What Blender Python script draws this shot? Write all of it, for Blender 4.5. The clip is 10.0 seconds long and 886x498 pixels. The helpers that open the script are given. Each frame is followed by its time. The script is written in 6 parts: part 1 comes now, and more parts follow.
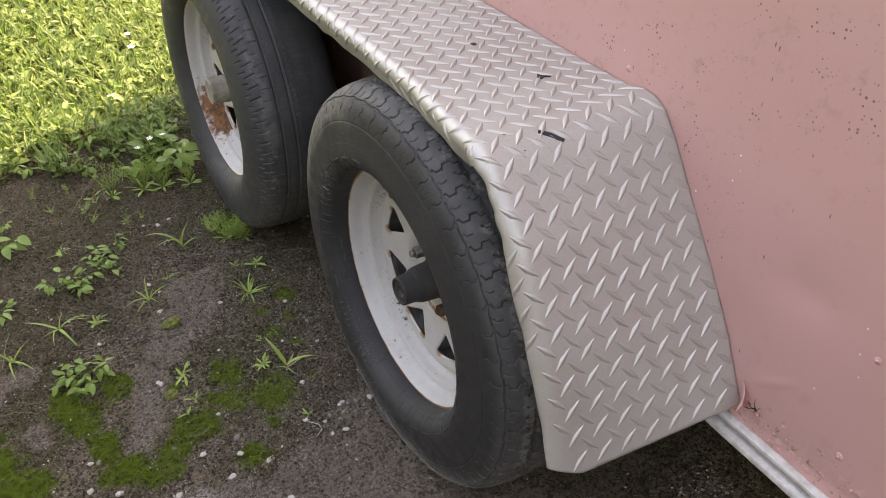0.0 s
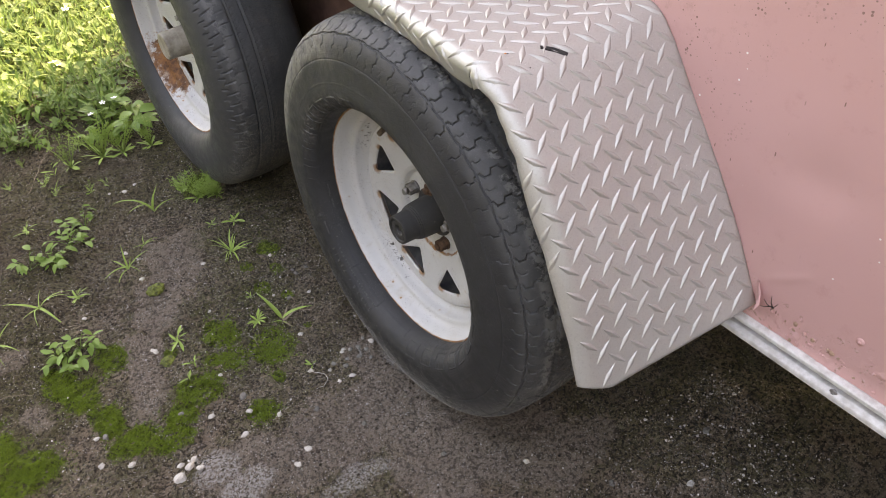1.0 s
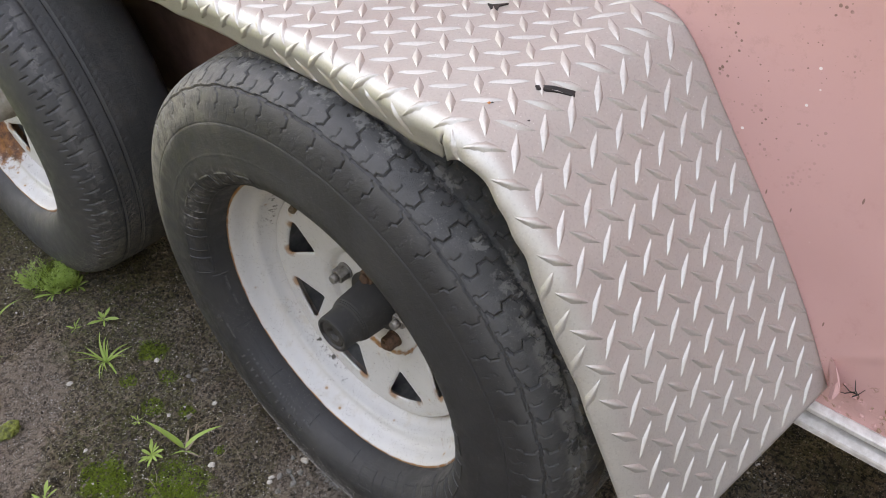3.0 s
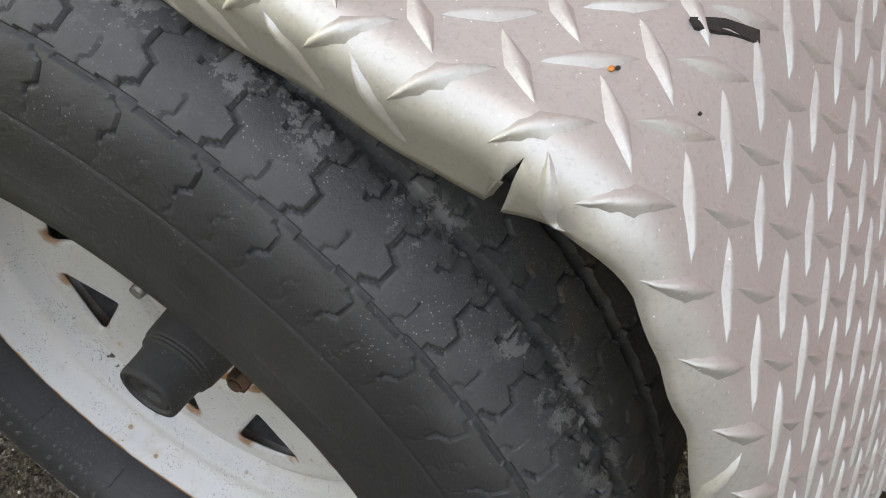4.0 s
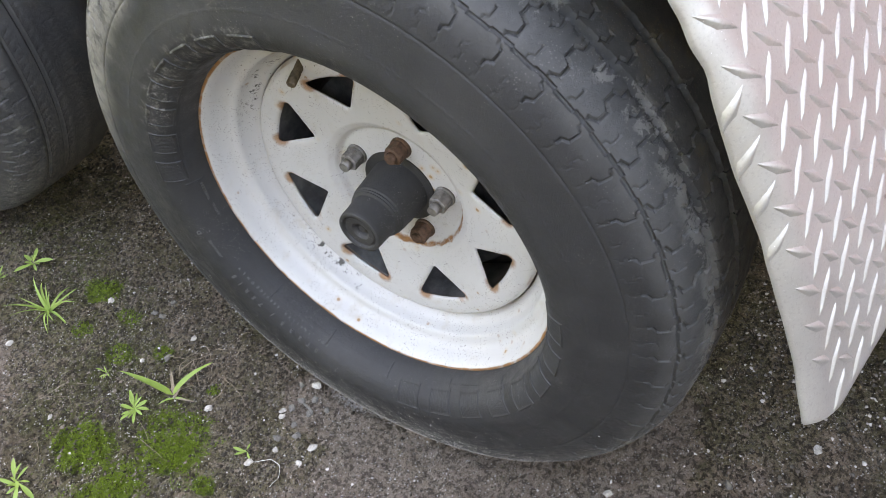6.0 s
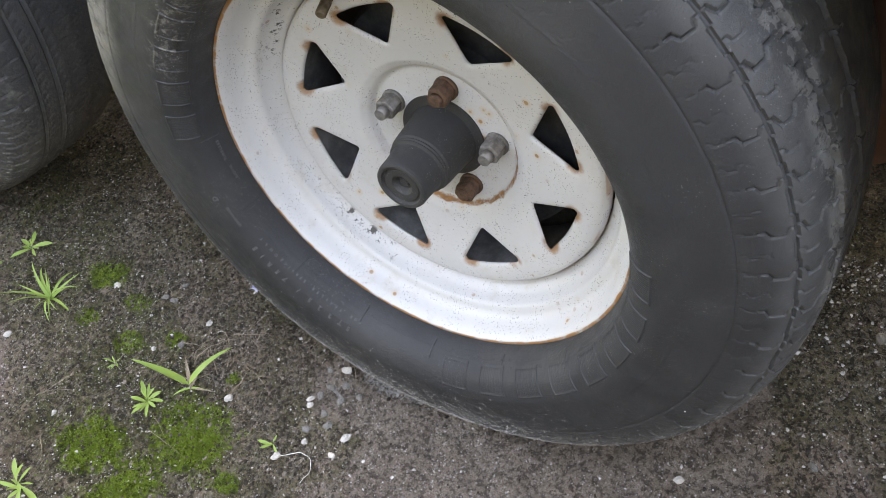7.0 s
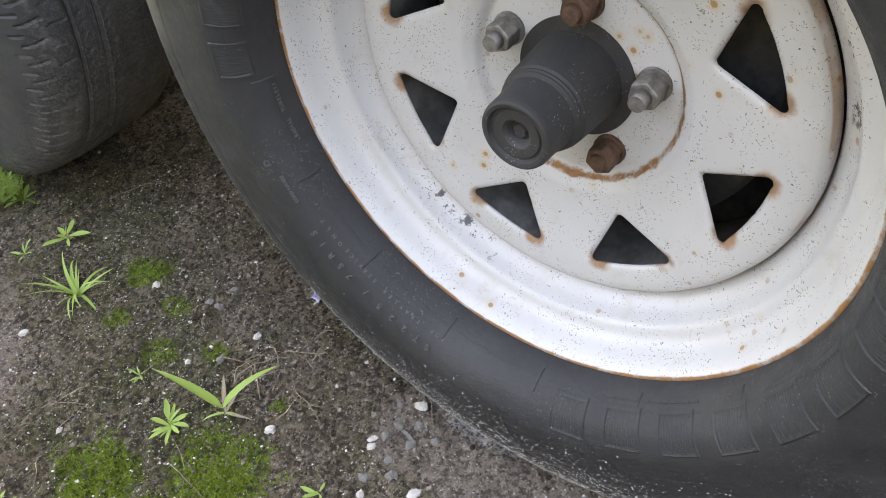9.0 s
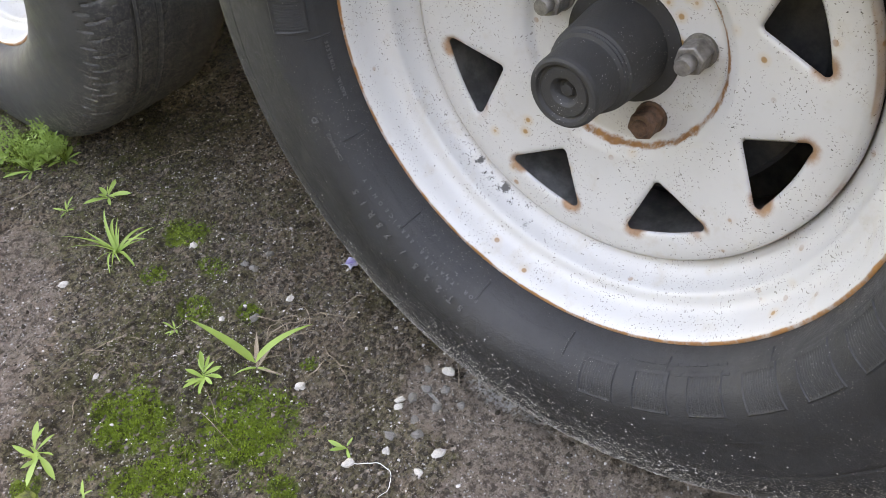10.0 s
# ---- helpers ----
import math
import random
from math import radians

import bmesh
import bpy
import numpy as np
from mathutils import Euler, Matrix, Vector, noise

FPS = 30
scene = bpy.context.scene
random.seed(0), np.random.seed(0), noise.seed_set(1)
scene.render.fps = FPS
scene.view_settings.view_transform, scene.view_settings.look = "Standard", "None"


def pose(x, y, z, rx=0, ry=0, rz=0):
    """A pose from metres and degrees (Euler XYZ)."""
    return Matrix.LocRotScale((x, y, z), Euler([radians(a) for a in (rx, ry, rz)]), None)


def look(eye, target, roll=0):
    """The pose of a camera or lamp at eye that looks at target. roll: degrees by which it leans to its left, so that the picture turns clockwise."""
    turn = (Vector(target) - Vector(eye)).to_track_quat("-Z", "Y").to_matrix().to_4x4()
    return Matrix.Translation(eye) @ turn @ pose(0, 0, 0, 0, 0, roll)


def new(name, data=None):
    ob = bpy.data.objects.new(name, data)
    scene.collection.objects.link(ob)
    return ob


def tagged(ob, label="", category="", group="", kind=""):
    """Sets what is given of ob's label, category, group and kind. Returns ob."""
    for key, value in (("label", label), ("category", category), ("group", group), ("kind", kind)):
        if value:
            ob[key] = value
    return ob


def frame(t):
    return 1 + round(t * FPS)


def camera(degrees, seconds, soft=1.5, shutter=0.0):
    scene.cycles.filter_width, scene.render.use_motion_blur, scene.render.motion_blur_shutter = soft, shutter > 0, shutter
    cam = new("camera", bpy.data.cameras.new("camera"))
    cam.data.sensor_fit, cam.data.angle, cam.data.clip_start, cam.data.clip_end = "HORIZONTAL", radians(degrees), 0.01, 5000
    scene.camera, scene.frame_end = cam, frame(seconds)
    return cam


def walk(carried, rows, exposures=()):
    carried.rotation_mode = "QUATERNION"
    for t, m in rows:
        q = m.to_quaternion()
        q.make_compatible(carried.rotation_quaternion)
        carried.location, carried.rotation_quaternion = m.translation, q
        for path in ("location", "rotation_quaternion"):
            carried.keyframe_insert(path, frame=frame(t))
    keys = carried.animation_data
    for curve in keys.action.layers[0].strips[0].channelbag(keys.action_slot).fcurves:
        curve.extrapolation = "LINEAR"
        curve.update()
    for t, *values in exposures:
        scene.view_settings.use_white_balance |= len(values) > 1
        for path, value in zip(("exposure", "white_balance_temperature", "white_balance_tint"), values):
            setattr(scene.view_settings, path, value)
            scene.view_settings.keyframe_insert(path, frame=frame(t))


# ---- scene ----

# ======== camera ========
cam = camera(57.6, 10.0, 0.55)
PATH = [
    (0.0, (-0.475, -0.906, 1.198), (-0.0622, -0.2285, 0.5888), 0.41),
    (0.5, (-0.531, -0.862, 1.185), (-0.1213, -0.2130, 0.5431), -2.25),
    (1.0, (-0.536, -0.858, 1.172), (-0.0981, -0.2505, 0.5093), -2.55),
    (1.5, (-0.545, -0.863, 1.167), (-0.0950, -0.2657, 0.5031), -2.15),
    (2.0, (-0.556, -0.840, 1.186), (-0.0814, -0.2438, 0.5382), -2.94),
    (2.5, (-0.563, -0.784, 1.191), (-0.0739, -0.1839, 0.5582), -3.24),
    (2.7, (-0.521, -0.717, 1.156), (-0.0191, -0.1248, 0.5253), -4.14),
    (3.8, (-0.142, -0.240, 0.841), (0.4552, -0.0480, 0.0624), 13.85),
    (4.0, (-0.182, -0.247, 0.873), (0.4115, -0.0560, 0.0908), 13.92),
    (4.5, (-0.353, -0.245, 0.974), (0.2157, 0.0867, 0.2219), 2.63),
    (5.0, (-0.428, -0.264, 0.976), (0.1304, 0.1030, 0.2313), 0.02),
    (5.5, (-0.422, -0.339, 0.942), (0.1313, 0.0212, 0.1907), -0.63),
    (6.0, (-0.421, -0.369, 0.921), (0.1316, -0.0101, 0.1683), -2.87),
    (6.2, (-0.437, -0.353, 0.891), (0.1173, 0.0035, 0.1394), -3.85),
    (7.3, (-0.406, -0.300, 0.803), (0.1417, 0.0655, 0.0499), -5.09),
    (7.5, (-0.401, -0.293, 0.784), (0.1366, 0.0915, 0.0334), -6.52),
    (8.0, (-0.361, -0.248, 0.688), (0.1750, 0.1989, -0.0286), -8.52),
    (8.5, (-0.329, -0.237, 0.639), (0.2209, 0.2254, -0.0559), -6.75),
    (9.0, (-0.346, -0.227, 0.627), (0.1987, 0.2462, -0.0660), -6.71),
    (9.5, (-0.368, -0.230, 0.620), (0.1734, 0.2510, -0.0695), -5.89),
    (10.0, (-0.387, -0.235, 0.614), (0.1504, 0.2563, -0.0716), -4.81),
]
EXPOSURE = [(0.0, 3.15, 12600, 22), (0.5, 3.35, 12700, 22), (1.5, 3.50, 12500, 22), (2.5, 3.55, 12400, 22), (4.0, 3.36, 12900, 16), (4.5, 3.60, 12000, 18), (5.5, 4.02, 11300, 18), (6.0, 4.12, 11200, 18), (8.0, 4.10, 11200, 19), (10.0, 4.10, 11500, 20)]
walk(cam, [(t, look(eye, aim, roll)) for t, eye, aim, roll in PATH], EXPOSURE)

# ======== world and sun ========
SUN_EL, SUN_AZ = radians(50), radians(70)   # azimuth from +y towards +x
world = bpy.data.worlds.new("sky")
world.use_nodes = True
scene.world = world
wn = world.node_tree.nodes
sky = wn.new("ShaderNodeTexSky")
sky.sky_type, sky.sun_disc = "NISHITA", False
sky.sun_elevation, sky.sun_rotation = SUN_EL, SUN_AZ
sky.dust_density, sky.air_density = 1.2, 1.0
world.node_tree.links.new(sky.outputs[0], wn["Background"].inputs[0])
wn["Background"].inputs[1].default_value = 0.15
sun = new("sun", bpy.data.lights.new("sun", "SUN"))
sun.data.energy, sun.data.angle, sun.data.color = 1.9, radians(2.5), (1.0, 0.95, 0.86)
to_sun = Vector((math.sin(SUN_AZ) * math.cos(SUN_EL), math.cos(SUN_AZ) * math.cos(SUN_EL), math.sin(SUN_EL)))
sun.matrix_world = look(to_sun * 20, (0, 0, 0))


# ======== materials ========
class Nodes:
    """A small builder for a procedural material."""

    def __init__(self, name, rough=0.6, metal=0.0, spec=0.5):
        self.m = bpy.data.materials.new(name)
        self.m.use_nodes = True
        self.t = self.m.node_tree
        self.b = self.t.nodes["Principled BSDF"]
        self.b.inputs["Roughness"].default_value = rough
        self.b.inputs["Metallic"].default_value = metal
        self.b.inputs["Specular IOR Level"].default_value = spec
        self.coord = self.t.nodes.new("ShaderNodeTexCoord").outputs["Object"]

    def node(self, kind, **settings):
        n = self.t.nodes.new(kind)
        if "feature" in settings:
            n.feature = settings.pop("feature")
        if "operation" in settings:
            n.operation = settings.pop("operation")
        if "data_type" in settings:
            n.data_type = settings.pop("data_type")
        if "interpolation_type" in settings:
            n.interpolation_type = settings.pop("interpolation_type")
        if "clamp" in settings:
            n.clamp = settings.pop("clamp")
        for key, value in settings.items():
            self.put(n.inputs[key], value)
        return n

    def put(self, socket, value):
        if isinstance(value, bpy.types.NodeSocket):
            self.t.links.new(value, socket)
        elif isinstance(value, (tuple, list)) and len(value) == 3 and socket.type == "RGBA":
            socket.default_value = (*value, 1)
        else:
            socket.default_value = value

    def noise(self, scale, detail=4.0, rough=0.55, vec=None, distort=0.0):
        n = self.node("ShaderNodeTexNoise", Scale=scale, Detail=detail, Roughness=rough, Distortion=distort)
        self.put(n.inputs["Vector"], vec or self.coord)
        return n.outputs["Fac"]

    def cells(self, scale, feature="F1", rnd=1.0, vec=None):
        n = self.node("ShaderNodeTexVoronoi", feature=feature, Scale=scale, Randomness=rnd)
        self.put(n.inputs["Vector"], vec or self.coord)
        return n.outputs["Distance"]

    def step(self, value, low, high, a=0.0, b=1.0):
        n = self.node("ShaderNodeMapRange", clamp=True, interpolation_type="SMOOTHSTEP")
        for key, v in (("Value", value), ("From Min", low), ("From Max", high), ("To Min", a), ("To Max", b)):
            self.put(n.inputs[key], v)
        return n.outputs[0]

    def math(self, op, a, b=0.0):
        n = self.node("ShaderNodeMath", operation=op)
        self.put(n.inputs[0], a), self.put(n.inputs[1], b)
        return n.outputs[0]

    def mix(self, fac, a, b):
        n = self.node("ShaderNodeMix", data_type="RGBA")
        self.put(n.inputs["Factor"], fac)
        self.put(n.inputs[6], a), self.put(n.inputs[7], b)
        return n.outputs[2]

    def axes(self, vec=None):
        n = self.node("ShaderNodeSeparateXYZ")
        self.put(n.inputs[0], vec or self.coord)
        return n.outputs

    def shifted(self, scale):
        n = self.node("ShaderNodeMapping")
        self.put(n.inputs["Vector"], self.coord)
        n.inputs["Scale"].default_value = scale
        return n.outputs[0]

    def random(self):
        return self.node("ShaderNodeObjectInfo").outputs["Random"]

    def island(self):
        return self.node("ShaderNodeNewGeometry").outputs["Random Per Island"]

    def bump(self, height, strength=0.3, dist=0.002):
        n = self.node("ShaderNodeBump", Strength=strength, Distance=dist, Height=height)
        last = self.b.inputs["Normal"].links
        if last:
            self.put(n.inputs["Normal"], last[0].from_socket)
        self.put(self.b.inputs["Normal"], n.outputs[0])

    def done(self, colour, rough=None, metal=None):
        self.put(self.b.inputs["Base Color"], colour)
        if rough is not None:
            self.put(self.b.inputs["Roughness"], rough)
        if metal is not None:
            self.put(self.b.inputs["Metallic"], metal)
        return self.m


def blob(n, x, y, rx, ry, wob):
    """A soft round patch on the ground plane with an uneven edge."""
    ax = n.axes()
    dx = n.math("DIVIDE", n.math("SUBTRACT", ax[0], x), rx)
    dy = n.math("DIVIDE", n.math("SUBTRACT", ax[1], y), ry)
    d = n.math("ADD", n.math("MULTIPLY", dx, dx), n.math("MULTIPLY", dy, dy))
    return n.step(n.math("ADD", d, wob), 1.3, 0.4)


MOSS = [(-0.555, 0.375, 0.035, 0.05), (-0.53, 0.325, 0.04, 0.045), (-0.455, 0.375, 0.03, 0.04), (-0.51, 0.235, 0.03, 0.05), (-0.486, 0.157, 0.05, 0.035), (-0.43, 0.12, 0.045, 0.03), (-0.40, 0.155, 0.03, 0.03), (-0.345, 0.195, 0.045, 0.04),
        (-0.191, 0.204, 0.046, 0.054), (-0.255, 0.299, 0.036, 0.045), (-0.129, 0.363, 0.016, 0.022), (-0.058, 0.470, 0.024, 0.034), (-0.077, 0.399, 0.018, 0.022), (-0.127, 0.440, 0.015, 0.018), 
        (-0.356, 0.316, 0.016, 0.020), (-0.300, 0.243, 0.022, 0.026), (-0.266, 0.224, 0.030, 0.034), (-0.107, 0.212, 0.009, 0.012), (-0.216, 0.131, 0.014, 0.018), (-0.097, 0.312, 0.013, 0.015), (-0.072, 0.786, 0.04, 0.05), (-0.28, 0.075, 0.035, 0.025),
        (-0.70, 0.285, 0.05, 0.045), (-0.66, 0.21, 0.06, 0.05), (-0.705, 0.36, 0.04, 0.03)]
SAND = [(-0.19, 0.61, 0.04, 0.05), (-0.235, 0.55, 0.06, 0.06), (-0.29, 0.49, 0.06, 0.06), (-0.345, 0.43, 0.055, 0.06), (-0.40, 0.36, 0.05, 0.06), (-0.42, 0.28, 0.035, 0.07), (-0.45, 0.205, 0.03, 0.04), (-0.68, 0.46, 0.05, 0.04), (-0.61, 0.32, 0.03, 0.05), (-0.62, 0.49, 0.05, 0.04),
        (-0.16, -0.04, 0.12, 0.09), (-0.28, -0.05, 0.10, 0.07), (-0.36, 0.0, 0.08, 0.06), (-0.05, 0.07, 0.05, 0.06), (-0.10, -0.22, 0.10, 0.08), (-0.045, 0.02, 0.07, 0.06), (-0.10, -0.05, 0.12, 0.08), (-0.04, -0.13, 0.12, 0.10), (0.02, -0.24, 0.12, 0.09), (0.09, -0.33, 0.10, 0.06), (-0.26, 0.60, 0.05, 0.05)]
OLIVE = [(-0.235, 0.37, 0.06, 0.06), (-0.20, 0.30, 0.13, 0.14), (-0.10, 0.44, 0.09, 0.10), (-0.06, 0.60, 0.12, 0.12)]
# the patch at (0.05, 0.63) is the trailer's shade, put into the colour
HUMUS_AND_SHADE = [(-0.62, 0.85, 0.30, 0.42), (-0.25, 1.05, 0.35, 0.30), (-0.62, 0.45, 0.14, 0.25), (0.05, 0.63, 0.10, 0.12), (-0.174, 0.365, 0.03, 0.04)]
GRIT = [(-0.40, 0.02, 0.045, 0.035), (-0.37, -0.045, 0.050, 0.030), (-0.22, -0.145, 0.065, 0.028), (-0.01, 0.03, 0.03, 0.05)]


def soil():
    n = Nodes("soil", 0.95, 0, 0.25)
    wob = n.math("MULTIPLY", n.math("SUBTRACT", n.noise(14, 5, 0.65), 0.5), 3.2)

    def patches(spots):
        got = None
        for p in spots:
            b = blob(n, *p, wob)
            got = b if got is None else n.math("MAXIMUM", got, b)
        return got

    moss, sand, grit_spots = patches(MOSS), patches(SAND), patches(GRIT)
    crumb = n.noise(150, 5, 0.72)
    film = n.math("MULTIPLY", n.step(n.noise(7, 6, 0.62), 0.38, 0.54), n.step(n.noise(85, 5, 0.75), 0.36, 0.52))
    base = n.mix(n.step(n.noise(6, 5), 0.35, 0.68), (0.190, 0.140, 0.104), (0.335, 0.255, 0.195))
    base = n.mix(n.step(n.noise(36, 6, 0.75), 0.46, 0.66, 0, 0.5), base, (0.37, 0.305, 0.255))
    base = n.mix(n.step(n.noise(27, 5, 0.75), 0.51, 0.40, 0, 0.5), base, (0.088, 0.067, 0.046))
    base = n.mix(n.math("MULTIPLY", patches(HUMUS_AND_SHADE), 0.8), base, n.mix(n.noise(20, 5, 0.7), (0.060, 0.050, 0.028), (0.185, 0.145, 0.088)))
    sandy = n.math("MULTIPLY", n.step(n.math("ADD", sand, n.math("MULTIPLY", n.math("SUBTRACT", n.noise(26, 8, 0.8), 0.5), 2.6)), 0.20, 0.95), 0.8)
    base = n.mix(sandy, base, n.mix(n.noise(60, 6, 0.75), (0.190, 0.150, 0.122), (0.40, 0.328, 0.274)))
    base = n.mix(n.math("MULTIPLY", n.math("MULTIPLY", film, n.step(sand, 0.1, 0.6, 1.0, 0.1)), 0.55), base, (0.072, 0.084, 0.020))
    olive = n.math("MULTIPLY", patches(OLIVE), n.math("MULTIPLY", n.step(n.noise(40, 6, 0.75), 0.38, 0.58), 0.75))
    base = n.mix(olive, base, n.mix(n.noise(130, 5, 0.7), (0.030, 0.036, 0.010), (0.105, 0.125, 0.030)))
    # shade between crumbs is put into the colour where the bump dips
    pit_shade = n.math("MULTIPLY", n.step(crumb, 0.53, 0.42, 0, 0.88), n.step(sand, 0.0, 1.0, 1.0, 0.75))
    base = n.mix(pit_shade, base, (0.034, 0.026, 0.019))
    base = n.mix(n.step(n.noise(300, 3, 0.8), 0.57, 0.68, 0, 0.6), base, (0.46, 0.40, 0.345))
    base = n.mix(n.step(n.noise(700, 2, 0.8), 0.44, 0.34, 0, 0.5), base, (0.02, 0.017, 0.014))
    pale = n.math("MULTIPLY", grit_spots, n.step(n.noise(210, 4, 0.75), 0.44, 0.56))
    base = n.mix(n.math("MULTIPLY", pale, 0.9), base, (0.50, 0.475, 0.45))
    grit = n.step(n.cells(190), 0.23, 0.15)
    keep = n.step(n.noise(40, 3), 0.44, 0.54)
    base = n.mix(n.math("MULTIPLY", grit, keep), base, (0.48, 0.455, 0.43))
    fine = n.math("MULTIPLY", n.step(n.cells(420), 0.26, 0.14), n.math("MULTIPLY", n.step(n.noise(25, 3), 0.42, 0.56), n.step(n.noise(8, 4, 0.7), 0.40, 0.56)))
    base = n.mix(n.math("MULTIPLY", fine, 0.8), base, (0.44, 0.41, 0.385))
    moss = n.math("MULTIPLY", n.step(n.math("ADD", moss, n.math("MULTIPLY", n.math("SUBTRACT", n.noise(48, 6, 0.75), 0.5), 2.2)), 0.20, 0.85), n.step(n.noise(150, 4, 0.7), 0.34, 0.48))
    green = n.mix(n.step(n.noise(110, 5, 0.7), 0.32, 0.66), (0.030, 0.046, 0.007), (0.140, 0.205, 0.022))
    base = n.mix(moss, base, green)
    # unseen ground greyed to dim its reflection in the fender lip; turf ahead
    ax = n.axes()
    dx, dy = n.math("DIVIDE", n.math("ADD", ax[0], 0.1), 1.1), n.math("DIVIDE", n.math("SUBTRACT", ax[1], 0.1), 1.5)
    wide = n.math("MULTIPLY", n.math("SUBTRACT", n.noise(3, 6, 0.7), 0.5), 0.8)
    far = n.math("ADD", n.math("SQRT", n.math("ADD", n.math("MULTIPLY", dx, dx), n.math("MULTIPLY", dy, dy))), wide)
    base = n.mix(n.step(far, 0.85, 1.2), base, n.mix(n.noise(22, 6, 0.75), (0.055, 0.053, 0.050), (0.125, 0.120, 0.112)))
    base = n.mix(n.step(n.math("ADD", ax[1], n.math("MULTIPLY", wide, 0.7)), 1.5, 1.8), base, n.mix(n.noise(30, 5, 0.7), (0.03, 0.055, 0.012), (0.10, 0.15, 0.03)))
    n.bump(n.noise(520, 4, 0.75), 1.0, 0.007)
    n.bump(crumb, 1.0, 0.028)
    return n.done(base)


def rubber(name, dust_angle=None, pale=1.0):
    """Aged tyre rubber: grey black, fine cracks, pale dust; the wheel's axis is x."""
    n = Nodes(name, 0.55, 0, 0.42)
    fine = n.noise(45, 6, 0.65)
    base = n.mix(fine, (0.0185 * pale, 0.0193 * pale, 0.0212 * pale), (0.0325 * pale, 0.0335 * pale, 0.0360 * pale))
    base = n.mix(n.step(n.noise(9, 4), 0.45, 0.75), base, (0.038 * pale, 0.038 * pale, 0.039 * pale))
    ax = n.axes()
    r = n.math("SQRT", n.math("ADD", n.math("MULTIPLY", ax[1], ax[1]), n.math("MULTIPLY", ax[2], ax[2])))
    worn = n.step(n.math("ADD", r, n.math("MULTIPLY", n.math("SUBTRACT", n.noise(22, 6, 0.7), 0.5), 0.030)), 0.310, 0.334)
    base = n.mix(n.math("MULTIPLY", worn, 0.8 if dust_angle is not None else 0.2), base, n.mix(n.noise(38, 6, 0.7), (0.044, 0.045, 0.046), (0.098, 0.099, 0.100)))
    band = n.math("MULTIPLY", n.step(ax[0], -0.008, 0.002), n.step(ax[0], 0.030, 0.020))
    flaky = n.math("ADD", n.noise(30, 7, 0.75), n.math("MULTIPLY", n.math("SUBTRACT", n.noise(9, 3), 0.5), 0.35))
    scuff = n.math("MULTIPLY", n.math("MULTIPLY", n.step(r, 0.336, 0.3405), n.step(band, 0.0, 1.0, 0.15, 1.0)), n.step(flaky, 0.51, 0.53))
    base = n.mix(n.math("MULTIPLY", scuff, 0.75 if dust_angle is not None else 0.3), base, n.mix(n.noise(160, 4, 0.7), (0.13, 0.13, 0.128), (0.27, 0.265, 0.255)))
    mud = n.math("MULTIPLY", n.math("MULTIPLY", n.step(ax[0], 0.024, 0.04), n.step(r, 0.330, 0.338)), n.step(n.noise(26, 7, 0.8), 0.53, 0.60))
    base = n.mix(n.math("MULTIPLY", mud, 0.7 if dust_angle is not None else 0.2), base, (0.105, 0.088, 0.066))
    if dust_angle is not None:
        c, s = math.cos(dust_angle), math.sin(dust_angle)
        along = n.math("ADD", n.math("MULTIPLY", ax[1], c), n.math("MULTIPLY", ax[2], s))
        d = n.math("MULTIPLY", n.step(n.math("DIVIDE", along, r), 0.76, 0.94), n.step(n.math("ADD", r, n.math("MULTIPLY", n.noise(18, 5), 0.04)), 0.300, 0.326))
        d = n.math("MULTIPLY", d, n.step(n.noise(60, 8, 0.8), 0.40, 0.53, 0.2, 1.0))
        base = n.mix(n.math("MULTIPLY", d, 0.85), base, n.mix(n.noise(55, 6, 0.75), (0.10, 0.094, 0.085), (0.26, 0.245, 0.22)))
        # chalky scuffing over the moulded marks
        turn = n.math("ARCTAN2", ax[2], ax[1])
        zone = n.math("MULTIPLY", n.math("MULTIPLY", n.step(turn, 0.1, 0.5), n.step(turn, 1.6, 1.2)), n.math("MULTIPLY", n.step(r, 0.217, 0.222), n.step(r, 0.249, 0.242)))
        chalk = n.math("MULTIPLY", zone, n.step(n.noise(130, 6, 0.8), 0.50, 0.62))
        base = n.mix(n.math("MULTIPLY", chalk, 0.6), base, (0.24, 0.235, 0.22))
    specks = n.math("MAXIMUM", n.math("MULTIPLY", n.step(n.cells(210), 0.11, 0.05), n.step(n.noise(16, 3), 0.52, 0.66)), n.math("MULTIPLY", n.step(n.math("ADD", n.cells(420), n.math("MULTIPLY", n.noise(300, 3), 0.25)), 0.32, 0.22), n.step(n.noise(13, 4, 0.6), 0.46, 0.60)))
    low = n.step(n.math("ADD", r, n.math("MULTIPLY", ax[2], -0.25)), 0.335, 0.385)
    specks = n.math("MAXIMUM", n.math("MULTIPLY", specks, 0.5 if dust_angle is not None else 0.25), n.math("MULTIPLY", n.math("MULTIPLY", low, n.math("MULTIPLY", n.step(n.cells(560), 0.36, 0.24), n.step(n.noise(70, 5, 0.75), 0.38, 0.48))), 0.9))
    base = n.mix(specks, base, (0.42, 0.40, 0.37))
    n.bump(n.noise(190, 6, 0.75), 0.6, 0.0018)
    n.bump(n.step(n.cells(110, "DISTANCE_TO_EDGE", 1, n.shifted((1, 1, 1))), 0.0, 0.05), 0.03, 0.001)
    return n.done(base, n.step(fine, 0.3, 0.7, 0.46, 0.72))


